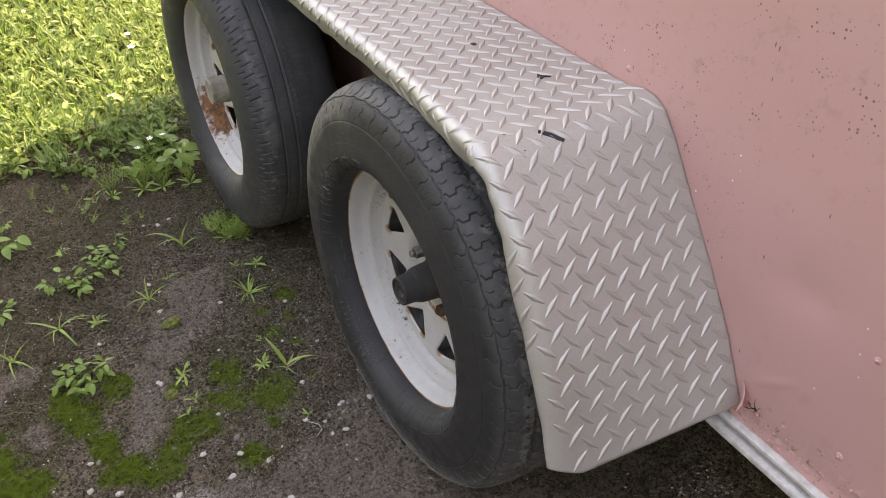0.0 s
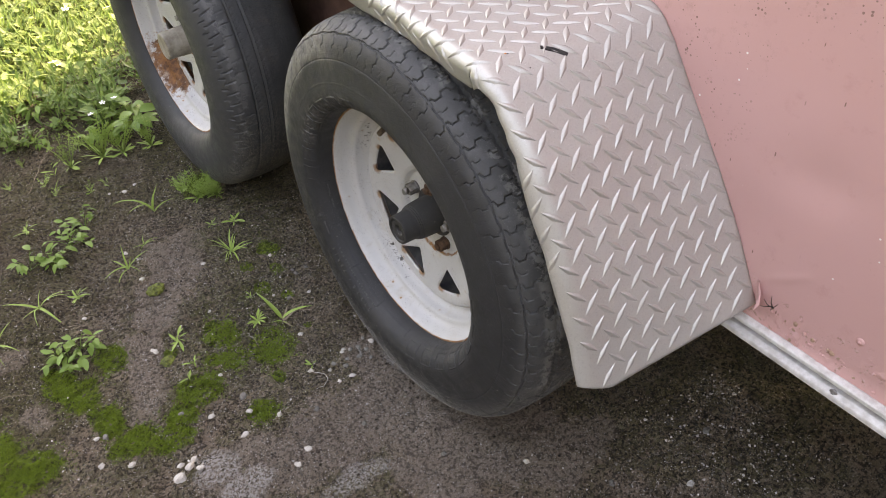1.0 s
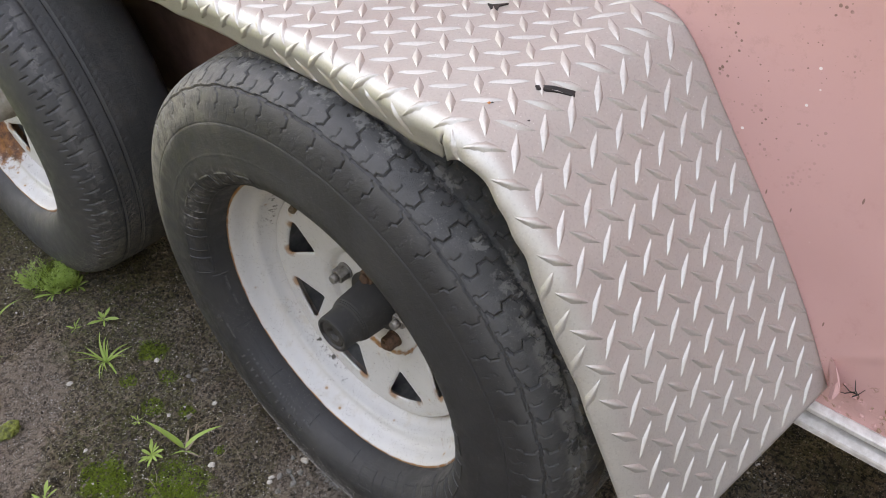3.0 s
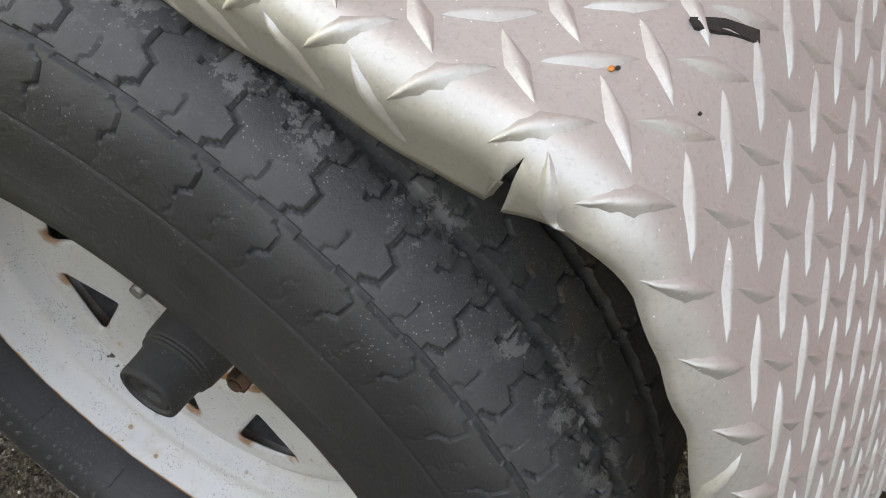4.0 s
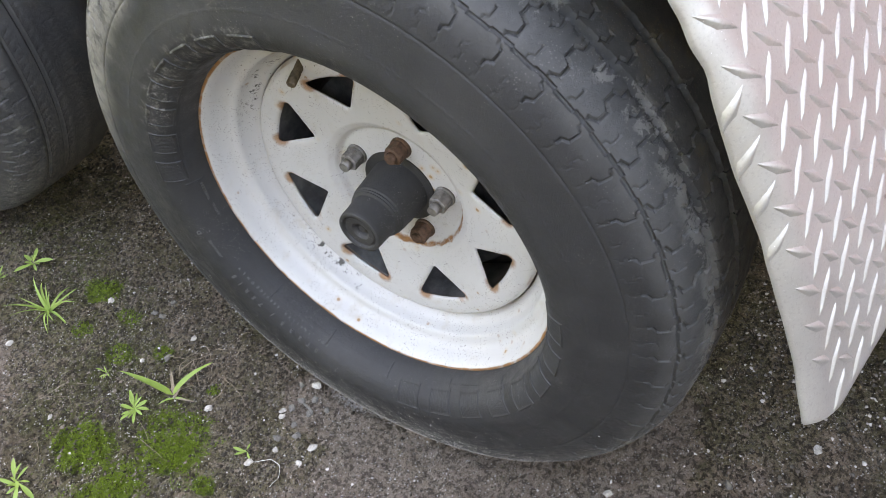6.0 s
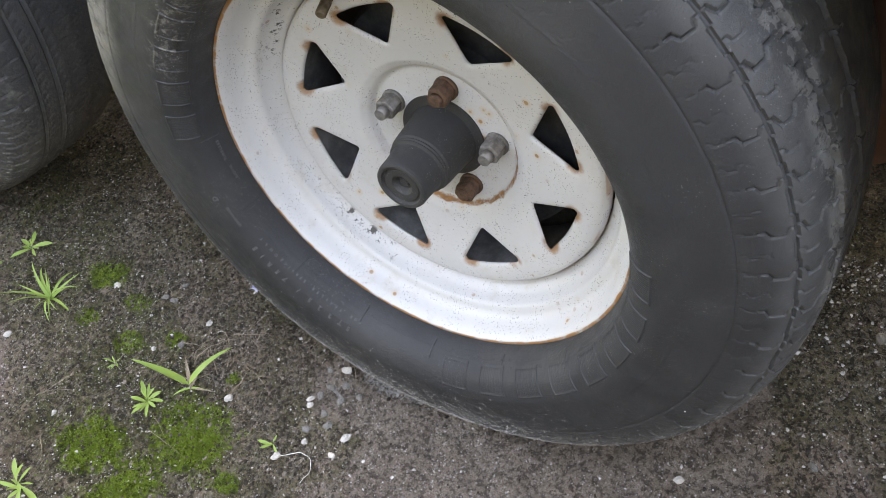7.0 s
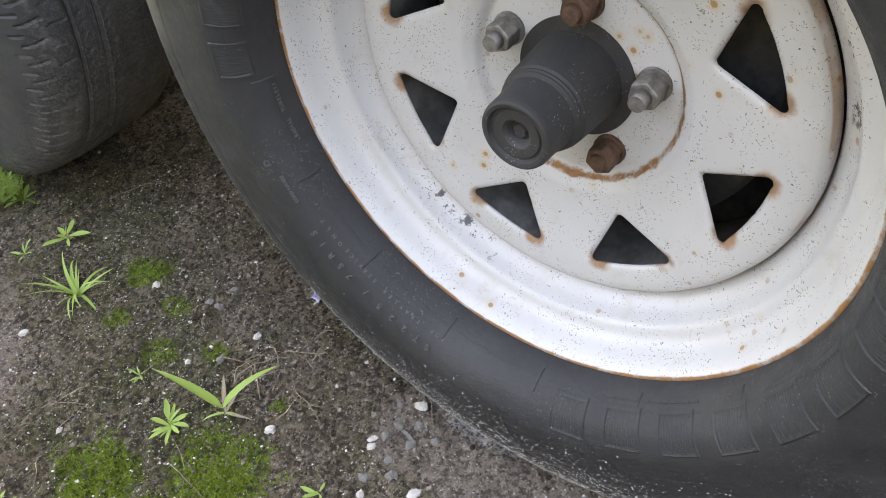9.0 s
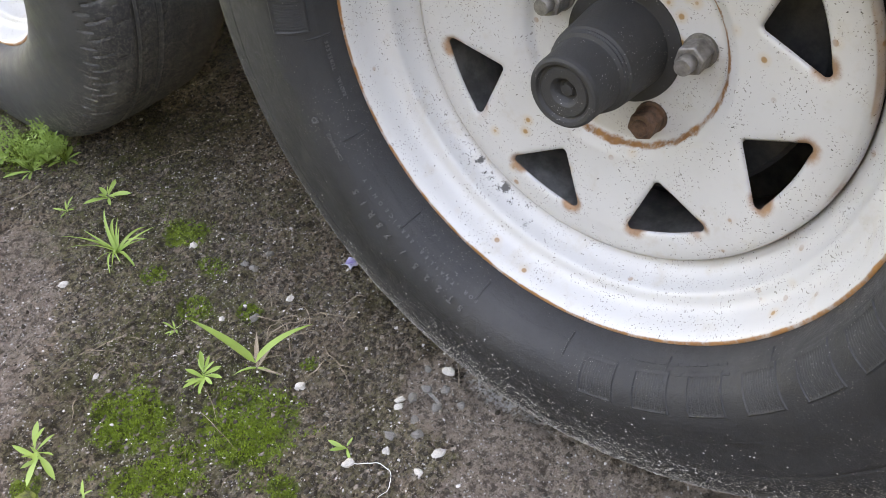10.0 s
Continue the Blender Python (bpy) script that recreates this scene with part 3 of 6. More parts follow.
def side_panel():
    ys = np.r_[np.linspace(END_A, -0.9, 30), np.arange(-0.89, -0.44, 0.003), np.arange(-0.44, 0.6, 0.012), np.linspace(0.6, END_B, 40)]
    zs = np.r_[np.arange(BOTTOM, 0.48, 0.003), np.arange(0.48, 1.0, 0.012), np.linspace(1.0, TOP, 30)]
    pts = np.zeros((len(ys), len(zs), 3))
    for i, y in enumerate(ys):
        for j, z in enumerate(zs):
            d = 0.006 + 0.0025 * noise.noise(Vector((y * 2.1, z * 2.6, 3)))
            d += 0.004 * math.exp(-(((y + 0.52) / 0.05) ** 2 + ((z - 0.60) / 0.035) ** 2))
            d += 0.003 * math.exp(-(((y + 0.45) / 0.03) ** 2 + ((z - 0.50) / 0.05) ** 2))
            d -= 0.003 * math.exp(-((z - BOTTOM) / 0.012) ** 2) * (0.5 + noise.noise(Vector((y * 14, 0, 0))))
            # a crease running up and back from the fender's foot
            along = (y + 0.49) * -0.78 + (z - 0.425) * 0.62
            if 0 < along < 0.085:
                d -= 0.0016 * math.exp(-(((y + 0.49) * 0.62 + (z - 0.425) * 0.78) / 0.006) ** 2) * math.sin(math.pi * along / 0.085)
            # blistered, peeling paint along the foot
            if z < 0.48 and y < -0.44:
                lift = noise.noise(Vector((y * 75, z * 75, 2))) + 0.6 * noise.noise(Vector((y * 170, z * 170, 9)))
                d -= 0.012 * min(0.3, max(0.0, lift - 0.42)) * max(0.0, 1 - (z - BOTTOM) / 0.06) ** 0.4 if z < BOTTOM + 0.06 else 0.0
            pts[i, j] = (WALL + d, y, z)
    return grid_mesh("side_panel", pts, PINK)


panel = part("side_panel", side_panel(), PINK, trailer, "faded pink painted sheet metal with rust specks")
solid = panel.modifiers.new("thickness", "SOLIDIFY")
solid.thickness, solid.offset = 0.004, -1

bm = bmesh.new()
box(bm, WALL + 0.004, WALL + 1.95, END_A, END_A + 0.03, BOTTOM, TOP)
part("rear_panel", bm, PINK, trailer)
bm = bmesh.new()
box(bm, WALL + 0.004, WALL + 1.95, END_B - 0.03, END_B, BOTTOM, TOP)
part("front_panel", bm, PINK, trailer)
bm = bmesh.new()
box(bm, WALL + 1.95, WALL + 1.98, END_A, END_B, BOTTOM, TOP)
part("far_side_panel", bm, PINK, trailer)
bm = bmesh.new()
box(bm, WALL - 0.01, WALL + 1.99, END_A - 0.01, END_B + 0.01, TOP, TOP + 0.03)
part("roof", bm, ROOF, trailer)
bm = bmesh.new()
box(bm, WALL + 0.012, WALL + 1.94, END_A + 0.03, END_B - 0.03, BOTTOM - 0.03, BOTTOM + 0.02)
part("floor_deck", bm, UNDER, trailer)


def swept(profile, y0, y1, steps, wave=0.0):
    """A closed (x, z) outline run along y."""
    ys = np.linspace(y0, y1, steps)
    loop = profile + profile[:1]
    pts = np.array([[(x + wave * noise.noise(Vector((y * 9, 1, 0))), y, z + wave * noise.noise(Vector((y * 7, 5, 0)))) for x, z in loop] for y in ys])
    bm = bmesh.new()
    rows = [[bm.verts.new(p) for p in row[:-1]] for row in pts]
    k = len(profile)
    for a, b in zip(rows, rows[1:]):
        for i in range(k):
            bm.faces.new((a[i], a[(i + 1) % k], b[(i + 1) % k], b[i]))
    bm.faces.new(rows[0][::-1]), bm.faces.new(rows[-1])
    bmesh.ops.recalc_face_normals(bm, faces=bm.faces)
    return bm


W = WALL
RAIL_SHAPE = [(W - 0.002, 0.357), (W - 0.009, 0.356), (W - 0.011, 0.354), (W - 0.011, 0.349), (W + 0.016, 0.347), (W + 0.016, 0.3405), (W - 0.009, 0.339), (W - 0.017, 0.3365), (W - 0.018, 0.334), (W - 0.018, 0.329), (W + 0.010, 0.327), (W + 0.010, 0.322), (W + 0.03, 0.321), (W + 0.03, 0.350), (W + 0.010, 0.352)]
part("bottom_rail", swept(RAIL_SHAPE, END_A, -0.40, 70, 0.0012), RAIL, trailer, "white-painted grooved bottom rail")
part("bottom_rail", swept(RAIL_SHAPE, 1.30, END_B, 50, 0.0012), RAIL, trailer, "white-painted grooved bottom rail")


# ---- undercarriage ----
# beams and axle tubes added out of view to block light under the trailer
for x in (WALL + 0.14, WALL + 1.55):
    bm = bmesh.new()
    box(bm, x, x + 0.06, END_A + 0.05, END_B - 0.05, BOTTOM - 0.15, BOTTOM - 0.032, 0.006)
    part("chassis_beam", bm, UNDER, trailer, "rusty brown steel beam, unseen, added to block light underneath")
for y in (0.0, 0.862):
    bm = bmesh.new()
    bmesh.ops.create_cone(bm, segments=20, radius1=0.038, radius2=0.038, depth=1.75, cap_ends=True, matrix=Matrix.Translation((WALL + 0.87, y, 0.26)) @ Matrix.Rotation(radians(90), 4, "Y"))
    part("axle", bm, UNDER, trailer, "rusty brown axle tube, unseen, added to block light underneath")


# ---- fender ----
F_TOP, BEND_Y, LOW_Y, LOW_Z = 0.720, -0.236, -0.496, 0.402
MID_Y = 0.448
SLOPE = math.atan2(F_TOP - LOW_Z, BEND_Y - LOW_Y)
BEND_R = 0.075
LEAD = BEND_R * math.tan(SLOPE / 2)
TOP_HALF = (MID_Y - BEND_Y) - LEAD
ARC = BEND_R * SLOPE
TAIL = math.hypot(BEND_Y - LOW_Y, F_TOP - LOW_Z) - LEAD + 0.012
FOOT = TOP_HALF + ARC + TAIL - 0.012
HALF = TOP_HALF + ARC + TAIL


def fender_line(s):
    """Place and outward normal (y, z) at a length s from the fender's middle."""
    a, side = abs(s), -1 if s >= 0 else 1
    if a <= TOP_HALF:
        dy, z, ny, nz = a, F_TOP, 0.0, 1.0
    elif a <= TOP_HALF + ARC:
        q = (a - TOP_HALF) / BEND_R
        dy, z, ny, nz = TOP_HALF + BEND_R * math.sin(q), F_TOP - BEND_R * (1 - math.cos(q)), math.sin(q), math.cos(q)
    else:
        q = a - TOP_HALF - ARC
        dy = TOP_HALF + BEND_R * math.sin(SLOPE) + q * math.cos(SLOPE)
        z = F_TOP - BEND_R * (1 - math.cos(SLOPE)) - q * math.sin(SLOPE)
        ny, nz = math.sin(SLOPE), math.cos(SLOPE)
    return MID_Y + side * dy, z, side * ny, nz


def slope_part(s):
    """0 on the top and the bend, rising to 1 at the rear lower edge."""
    return min(max((abs(s) - TOP_HALF - ARC) / TAIL, 0.0), 1.0)


def sag(s, x):
    """How far the weathered sheet stands off its ideal line: proud by the wall at the bend, curled under and twisted at the foot."""
    a = abs(s)
    wall = float(np.interp(a, [0.648, 0.67, 0.692, 0.707, 0.74, 0.81, 0.86, 0.909, 0.959, 1.008, 1.058, 1.102], [0, 0.010, 0.0185, 0.020, 0.021, 0.017, 0.0146, 0.0118, 0.0068, 0.0004, -0.009, -0.018]))
    outer = float(np.interp(a, [0.648, 0.715, 0.76, 0.81, 0.86, 0.909, 0.959, 1.008, 1.058, 1.102], [0, 0.006, 0.008, 0.0067, -0.0019, -0.0112, -0.0227, -0.0356, -0.0502, -0.063]))
    return outer + (wall - outer) * (x - 0.003) / 0.24


def lip_drop(s):
    """How far the outer edge is turned down from the plate: deep on top, nipped at the bend, slight on the tail."""
    drop = float(np.interp(abs(s), [TOP_HALF, TOP_HALF + 0.017, TOP_HALF + 0.035, TOP_HALF + 0.05, TOP_HALF + 0.072, FOOT - 0.307, FOOT - 0.269, FOOT - 0.19, FOOT - 0.09, FOOT - 0.017, FOOT],
                           [0.039, 0.036, 0.019, 0.010, 0.0055, 0.0085, 0.0165, 0.029, 0.048, 0.068, 0.074]))
    return max(drop + sag(s, -0.025), 0.004)


def lip_shape(s):
    """Flat width, bend radius and bend angle across the plate."""
    r, d = 0.013 + 0.020 * slope_part(s) ** 0.6, lip_drop(s)
    q = math.acos(1 - d / r) if d < r else math.pi / 2
    edge = 0.002 - 0.022 / (1 + math.exp(-(s - TOP_HALF + 0.10) / 0.05)) - 0.012 * slope_part(s)
    return WALL - edge - r * math.sin(q), r, q


def across(s):
    flat, r, q = lip_shape(s)
    return flat + r * q + max(0.0, lip_drop(s) - r)


def fender_at(s, u):
    """Place and normal on the plate; u runs from the wall across the top and over the rolled lip."""
    y, z, ny, nz = fender_line(s)
    flat, r, most = lip_shape(s)
    if u <= flat:
        x, drop, nx, nn = WALL - u, 0.0, 0.0, 1.0
    else:
        q = min((u - flat) / r, most)
        rest = max(0.0, u - flat - r * most)
        x, drop, nx, nn = WALL - flat - r * math.sin(q) + 0.35 * rest, r * (1 - math.cos(q)) + rest, -math.sin(q), math.cos(q)
        x += 0.003 * noise.noise(Vector((s * 22, u * 9, 0))) * math.sin(q)
        crimp = math.exp(-(((s - TOP_HALF - 0.085) / 0.075) ** 2)) if s > 0 else 0.0
        x += 0.0009 * crimp * math.sin(s * 195 + 2.2 * noise.noise(Vector((s * 25, 7, 0)))) * math.sin(q)
        drop += 0.002 * noise.noise(Vector((s * 30, 4, 0))) * math.sin(q) ** 2
    drop -= 0.0025 * noise.noise(Vector((s * 5, u * 6, 2))) + sag(s, max(x, -0.03))
    return Vector((x, y - ny * drop, z - nz * drop)), Vector((nx, ny * nn, nz * nn)).normalized()


NOTCH_S = TOP_HALF + 0.012


def plate():
    """The bent sheet, slit through the lip at the bend; the slit gapes to a narrow V."""
    bm = bmesh.new()
    cols = 66
    front = np.r_[np.linspace(-HALF, TOP_HALF - 0.5, 60), np.arange(TOP_HALF - 0.49, NOTCH_S - 0.003, 0.006), NOTCH_S]
    rear = np.r_[NOTCH_S, np.arange(NOTCH_S + 0.006, HALF - 0.003, 0.006), HALF]
    for ss, side in ((front, -1), (rear, 1)):
        rows = []
        for s in ss:
            row = []
            for k in range(cols):
                u = -0.0012 + (across(s) + 0.0012) * k / (cols - 1)
                depth = across(s) - u
                gape = (0.0095 if side < 0 else 0.004) * max(0.0, 1 - depth / 0.032)
                t = min(s, NOTCH_S - gape) if side < 0 else max(s, NOTCH_S + gape)
                if s > HALF - 0.06:
                    # the outer lower corner is cut round
                    t -= (s - HALF + 0.06) / 0.06 * 0.024 * max(0.0, 1 - depth / 0.045) ** 1.3
                row.append(bm.verts.new(fender_at(t, min(u, across(t)))[0]))
            rows.append(row)
        for a, b in zip(rows, rows[1:]):
            for k in range(cols - 1):
                bm.faces.new((a[k], a[k + 1], b[k + 1], b[k]))
    bmesh.ops.remove_doubles(bm, verts=bm.verts, dist=0.0002)
    for f in bm.faces:
        f.smooth = True
    bmesh.ops.recalc_face_normals(bm, faces=bm.faces)
    return bm


fender = part("fender", plate(), PLATE, trailer, "weathered aluminium checker-plate fender over both wheels")
solid = fender.modifiers.new("thickness", "SOLIDIFY")
solid.thickness, solid.offset = 0.003, 0


LUG = []
for q in (-1.0, -0.72, -0.38, 0.0, 0.38, 0.72, 1.0):
    full = (1 - abs(q) ** 1.6) + (0.16 if q == 0 else 0.0)
    LUG += [(q, -full, 0.0), (q, -0.42 * full, 0.62 * (1 - q**4)), (q, 0.0, 0.9 * (1 - 0.8 * q**6) + (0.15 if q == 0 else 0.0)), (q, 0.42 * full, 0.62 * (1 - q**4)), (q, full, 0.0)]
LUG_FACES = [(k, k + 1, k + 6, k + 5) for r in range(6) for k in range(r * 5, r * 5 + 4)]


def lug(s, x, half):
    """One raised lozenge of the plate, turned forty-five degrees one way or the other."""
    long_, wide, high = 0.0172, 0.0040, 0.0026
    u, turn = WALL - x, radians(43 if half == 0 else -47)
    if abs(s) > HALF - 0.012 or u < 0.006 or u > across(s) - 0.007 or (s > HALF - 0.045 and across(s) - u < 0.036) or (-0.020 < s - NOTCH_S < 0.012 and across(s) - u < 0.030):
        return None
    c, sn, out = math.cos(turn), math.sin(turn), []
    for a, b, h in LUG:
        du, ds = a * long_ * c - b * wide * sn, a * long_ * sn + b * wide * c
        p, nor = fender_at(min(max(s + ds, -HALF), HALF), min(max(u + du, 0.001), across(min(max(s + ds, -HALF), HALF)) - 0.002))
        out.append(p + nor * (0.0013 + high * h))
    return out


def lugs():
    """Lozenges in a square lattice: each its own part round the rear bend, the others joined."""
    pitch, s0 = 0.0345, 0.8125
    verts, faces = [], []
    for half in (0, 1):
        for i in range(-60, 60):
            for j in range(-2, 12):
                s, x = s0 + (i + half * 0.5) * 0.0340, 0.1120 + (j + half * 0.5 - 5) * pitch
                got = lug(s, x, half)
                if not got:
                    continue
                if s > TOP_HALF - 0.16:
                    part("tread_lug", mesh_of("tread_lug", got, LUG_FACES, PLATE), PLATE, fender)
                else:
                    faces += [tuple(len(verts) + k for k in f) for f in LUG_FACES]
                    verts += got
    rest = part("tread_pattern", mesh_of("tread_pattern", verts, faces, PLATE), PLATE, fender, "raised lozenge tread of the plate")
    tagged(rest, kind="stuff")


lugs()

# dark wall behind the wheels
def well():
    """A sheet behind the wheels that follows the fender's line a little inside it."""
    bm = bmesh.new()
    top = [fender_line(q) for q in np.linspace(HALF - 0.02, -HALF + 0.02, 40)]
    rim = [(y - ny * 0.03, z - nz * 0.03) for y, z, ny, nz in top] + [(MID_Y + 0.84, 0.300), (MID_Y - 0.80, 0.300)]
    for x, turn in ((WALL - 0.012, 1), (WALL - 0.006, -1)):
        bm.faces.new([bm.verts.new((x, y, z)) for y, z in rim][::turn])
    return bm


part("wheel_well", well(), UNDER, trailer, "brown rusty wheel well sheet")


# ---- wheels ----
def tri(v):
    return np.abs((v % 1.0) * 2 - 1) * 2 - 1


def groove(dist, width, depth):
    return depth * np.clip(1.15 - np.abs(dist) / (width * 0.5) * 0.75, 0, 1) ** 0.6 * (np.abs(dist) < width * 0.75)


TYRE = [(0.016, 0.2085), (0.004, 0.2090), (-0.010, 0.2102), (-0.024, 0.2148), (-0.0360, 0.2235), (-0.0422, 0.235), (-0.0440, 0.248), (-0.0415, 0.270), (-0.0385, 0.292), (-0.0330, 0.314), (-0.0215, 0.3335), (-0.002, 0.3435), (0.020, 0.3470), (0.045, 0.3490), (0.0805, 0.3500)]


TYRE_FAR = [(0.016, 0.2085), (0.004, 0.2092), (-0.006, 0.2128), (-0.016, 0.222), (-0.024, 0.236), (-0.028, 0.252), (-0.029, 0.270), (-0.0275, 0.290), (-0.022, 0.312), (-0.011, 0.331), (0.004, 0.3405), (0.020, 0.3445), (0.045, 0.3465), (0.0805, 0.3475)]


def cut(dist, width, depth):
    """A groove with steep walls and a flat floor."""
    return depth * np.clip((width * 0.5 + 0.0008 - np.abs(dist)) / 0.0013, 0, 1)


def tyre_tread_a(c, x, a, span):
    """Ribs of the near tyre with stepped lateral cuts: groove depth at arc length c and at a across the tread."""
    p = 2 * np.pi * 0.3445 / 54
    half = np.minimum(a, span - a)
    turn = c / p
    jog = 0.0007 * np.sign(tri(turn + 0.1))
    d = cut(half - 0.0065, 0.0012, 0.0007)
    d = np.maximum(d, cut(half - 0.0445 - jog, 0.0018, 0.0030))
    d = np.maximum(d, cut(half - 0.0905 - 0.0012 * tri(turn * 2), 0.0062, 0.0065))
    d = np.maximum(d, cut(half - 0.1330 - 0.0010 * tri(turn * 2 + 0.3), 0.0065, 0.0075))

    def lateral(lo, hi, off, wob, step, width, depth):
        """A row of cuts across a rib that go sideways in steps, like a flattened Z."""
        zz = tri((half - lo) / step)
        ramp = np.clip(zz * 4.0, -1, 1)
        line = (c + wob * ramp) / p + off
        dist = ((line + 0.5) % 1.0 - 0.5) * p
        steep = np.where(np.abs(ramp) < 1, np.hypot(1, wob * 4.0 * 4 / step), 1.0)
        return cut(dist / steep, width, depth) * ((half > lo) & (half < hi))

    rows = ((0.0215, 0.0445, 0.02, 0.0026, 0.024, 0.0012, 0.0018), (0.0445, 0.0880, 0.02, 0.0032, 0.026, 0.0013, 0.0028), (0.0095, 0.0215, 0.10, 0.0014, 0.013, 0.0010, 0.0006),
            (0.0100, 0.0300, 0.55, 0.0020, 0.014, 0.0010, 0.0006), (0.0445, 0.0600, 0.52, 0.0020, 0.020, 0.0010, 0.0014), (0.0720, 0.0880, 0.55, 0.0022, 0.020, 0.0012, 0.0024),
            (0.0940, 0.1310, 0.30, 0.0032, 0.026, 0.0014, 0.0030), (0.0940, 0.1080, 0.80, 0.0022, 0.018, 0.0012, 0.0024), (0.1360, 0.1500, 0.12, 0.0018, 0.020, 0.0014, 0.0030))
    for row in rows:
        d = np.maximum(d, lateral(*row))
    # chunked, worn edges along the wide grooves
    rough = np.sin(c * 391) * np.sin(c * 173 + 1) + 0.6 * np.sin(c * 811 + a * 300)
    d = np.maximum(d, 0.0016 * np.clip(1 - np.abs(half - 0.0855) / 0.0035, 0, 1) * (rough > 0.25))
    return d


def tyre_tread_b(c, x, a, span):
    """Straight ribs with heavy shoulder slots of the far tyre."""
    d = np.zeros_like(c * x)
    for g, w in ((0.036, 0.006), (0.064, 0.007), (0.095, 0.007), (0.124, 0.006)):
        d = np.maximum(d, groove(x - g, w * 0.5, 0.0034))
    p = 0.024
    bend = 0.002 * np.sin((x - 0.004) / 0.03 * 3.0) + 0.12 * x
    for shift, w, deep, lo, hi in ((0.0, 0.0024, 0.0022, -0.012, 0.008), (0.5, 0.0024, 0.0020, -0.018, -0.008), (0.45, 0.0012, 0.0016, 0.010, 0.032)):
        dist = (((c + bend) / p + shift + 0.5) % 1.0 - 0.5) * p
        d = np.maximum(d, cut(dist, w, deep) * (x > lo) * (x < hi))
    for lo, hi in ((0.04, 0.049), (0.069, 0.078), (0.100, 0.108)):
        dist = (((c + 0.5 * (x - lo)) / 0.012 + 0.5) % 1.0 - 0.5) * 0.012
        d = np.maximum(d, groove(dist, 0.0018, 0.0014) * (x > lo) * (x < hi))
    return d


def raised_bars(th, r):
    """Moulded marks on the sidewall: plain bars where lettering stands, fine ribs and ticks."""
    h = np.zeros_like(th * r)
    deg = np.degrees(th) % 360

    def span(a, b, lo, hi, high):
        inside = (((deg - a) % 360) < ((b - a) % 360)) & (r > lo) & (r < hi)
        return np.where(inside, high, 0.0)

    def ring(a, b, lo, hi):
        edge = span(a, b, lo, hi, 0.0010)
        edge = np.where(span(a + 0.36, b - 0.36, lo + 0.0013, hi - 0.0016, 1.0) > 0, 0.0001 + 0.0003 * (np.sin(deg * 11.5) > 0.2), edge)
        return edge

    for k in range(8):
        a = 169.3 + k * 11.65
        h = np.maximum(h, ring(a, a + 7.6, 0.2146, 0.2370))
    for k in range(8):
        a = -3 + k * 10.7
        h = np.maximum(h, ring(a, a + 7.2, 0.2160, 0.2380))
    for a in (217, 240, 263, 286, 309, 332, 355, 80, 110):
        h = np.maximum(h, span(a, a + 0.4, 0.2105, 0.2190, 0.0008))
    for q in (0.2140, 0.2600):
        h = np.maximum(h, 0.0003 * (np.abs(r - q) < 0.0011))
    return h


def foot_swell(y, z):
    """How far the wall of a loaded tyre bulges out near the ground."""
    return np.exp(-(((z + 0.285) / 0.10) ** 2)) * np.exp(-((y / 0.30) ** 2)) * 0.004


def tyre_mesh(name, tread, material, steps, fine, marks):
    outer = spaced(TYRE if marks else TYRE_FAR, fine)
    inner = outer[:-1][::-1].copy()
    inner[:, 0] = 0.161 - inner[:, 0]
    # the hidden inner wall is kept coarse
    shown = inner[:, 0] < 0.15
    inner = np.vstack([inner[shown][::2], inner[~shown][::8], inner[-1:]]) if marks else inner[::4]
    prof = np.vstack([outer, inner])
    th = np.linspace(0, 2 * np.pi, steps, endpoint=False)[:, None]
    x, r = np.repeat(prof[None, :, 0], steps, 0), np.repeat(prof[None, :, 1], steps, 0)
    tang = np.gradient(prof, axis=0)
    nor = np.stack([-tang[:, 1], tang[:, 0]], -1)
    nor /= np.linalg.norm(nor, axis=1)[:, None]
    along = np.r_[0, np.cumsum(np.hypot(*np.diff(prof, axis=0).T))]
    lo = along[: len(outer)][np.argmax(outer[:, 1] > 0.288)]
    a = np.repeat((along - lo)[None], steps, 0)
    d = -tread(th * 0.3445, x, a, along[-1] - 2 * lo) * ((a > 0) & (a < along[-1] - 2 * lo))
    if marks:
        d = d + raised_bars(th, r) * (x < 0.03)
    x, r = x + nor[None, :, 0] * d, r + nor[None, :, 1] * d
    y, z = r * np.cos(th), r * np.sin(th)
    # load flattens the foot and swells the wall above it
    sink = np.clip(-(HUB_Z - 0.001) - z, 0, 1)
    x = x + foot_swell(y, z) * np.sign(x - 0.08) * (np.abs(x - 0.08) > 0.05)
    z = np.where(sink > 0, -(HUB_Z - 0.001) - sink * 0.15, z)
    me = grid_mesh(name, np.stack([x, y, z], -1), material, wrap=True)
    me.set_sharp_from_angle(angle=radians(32))
    return me


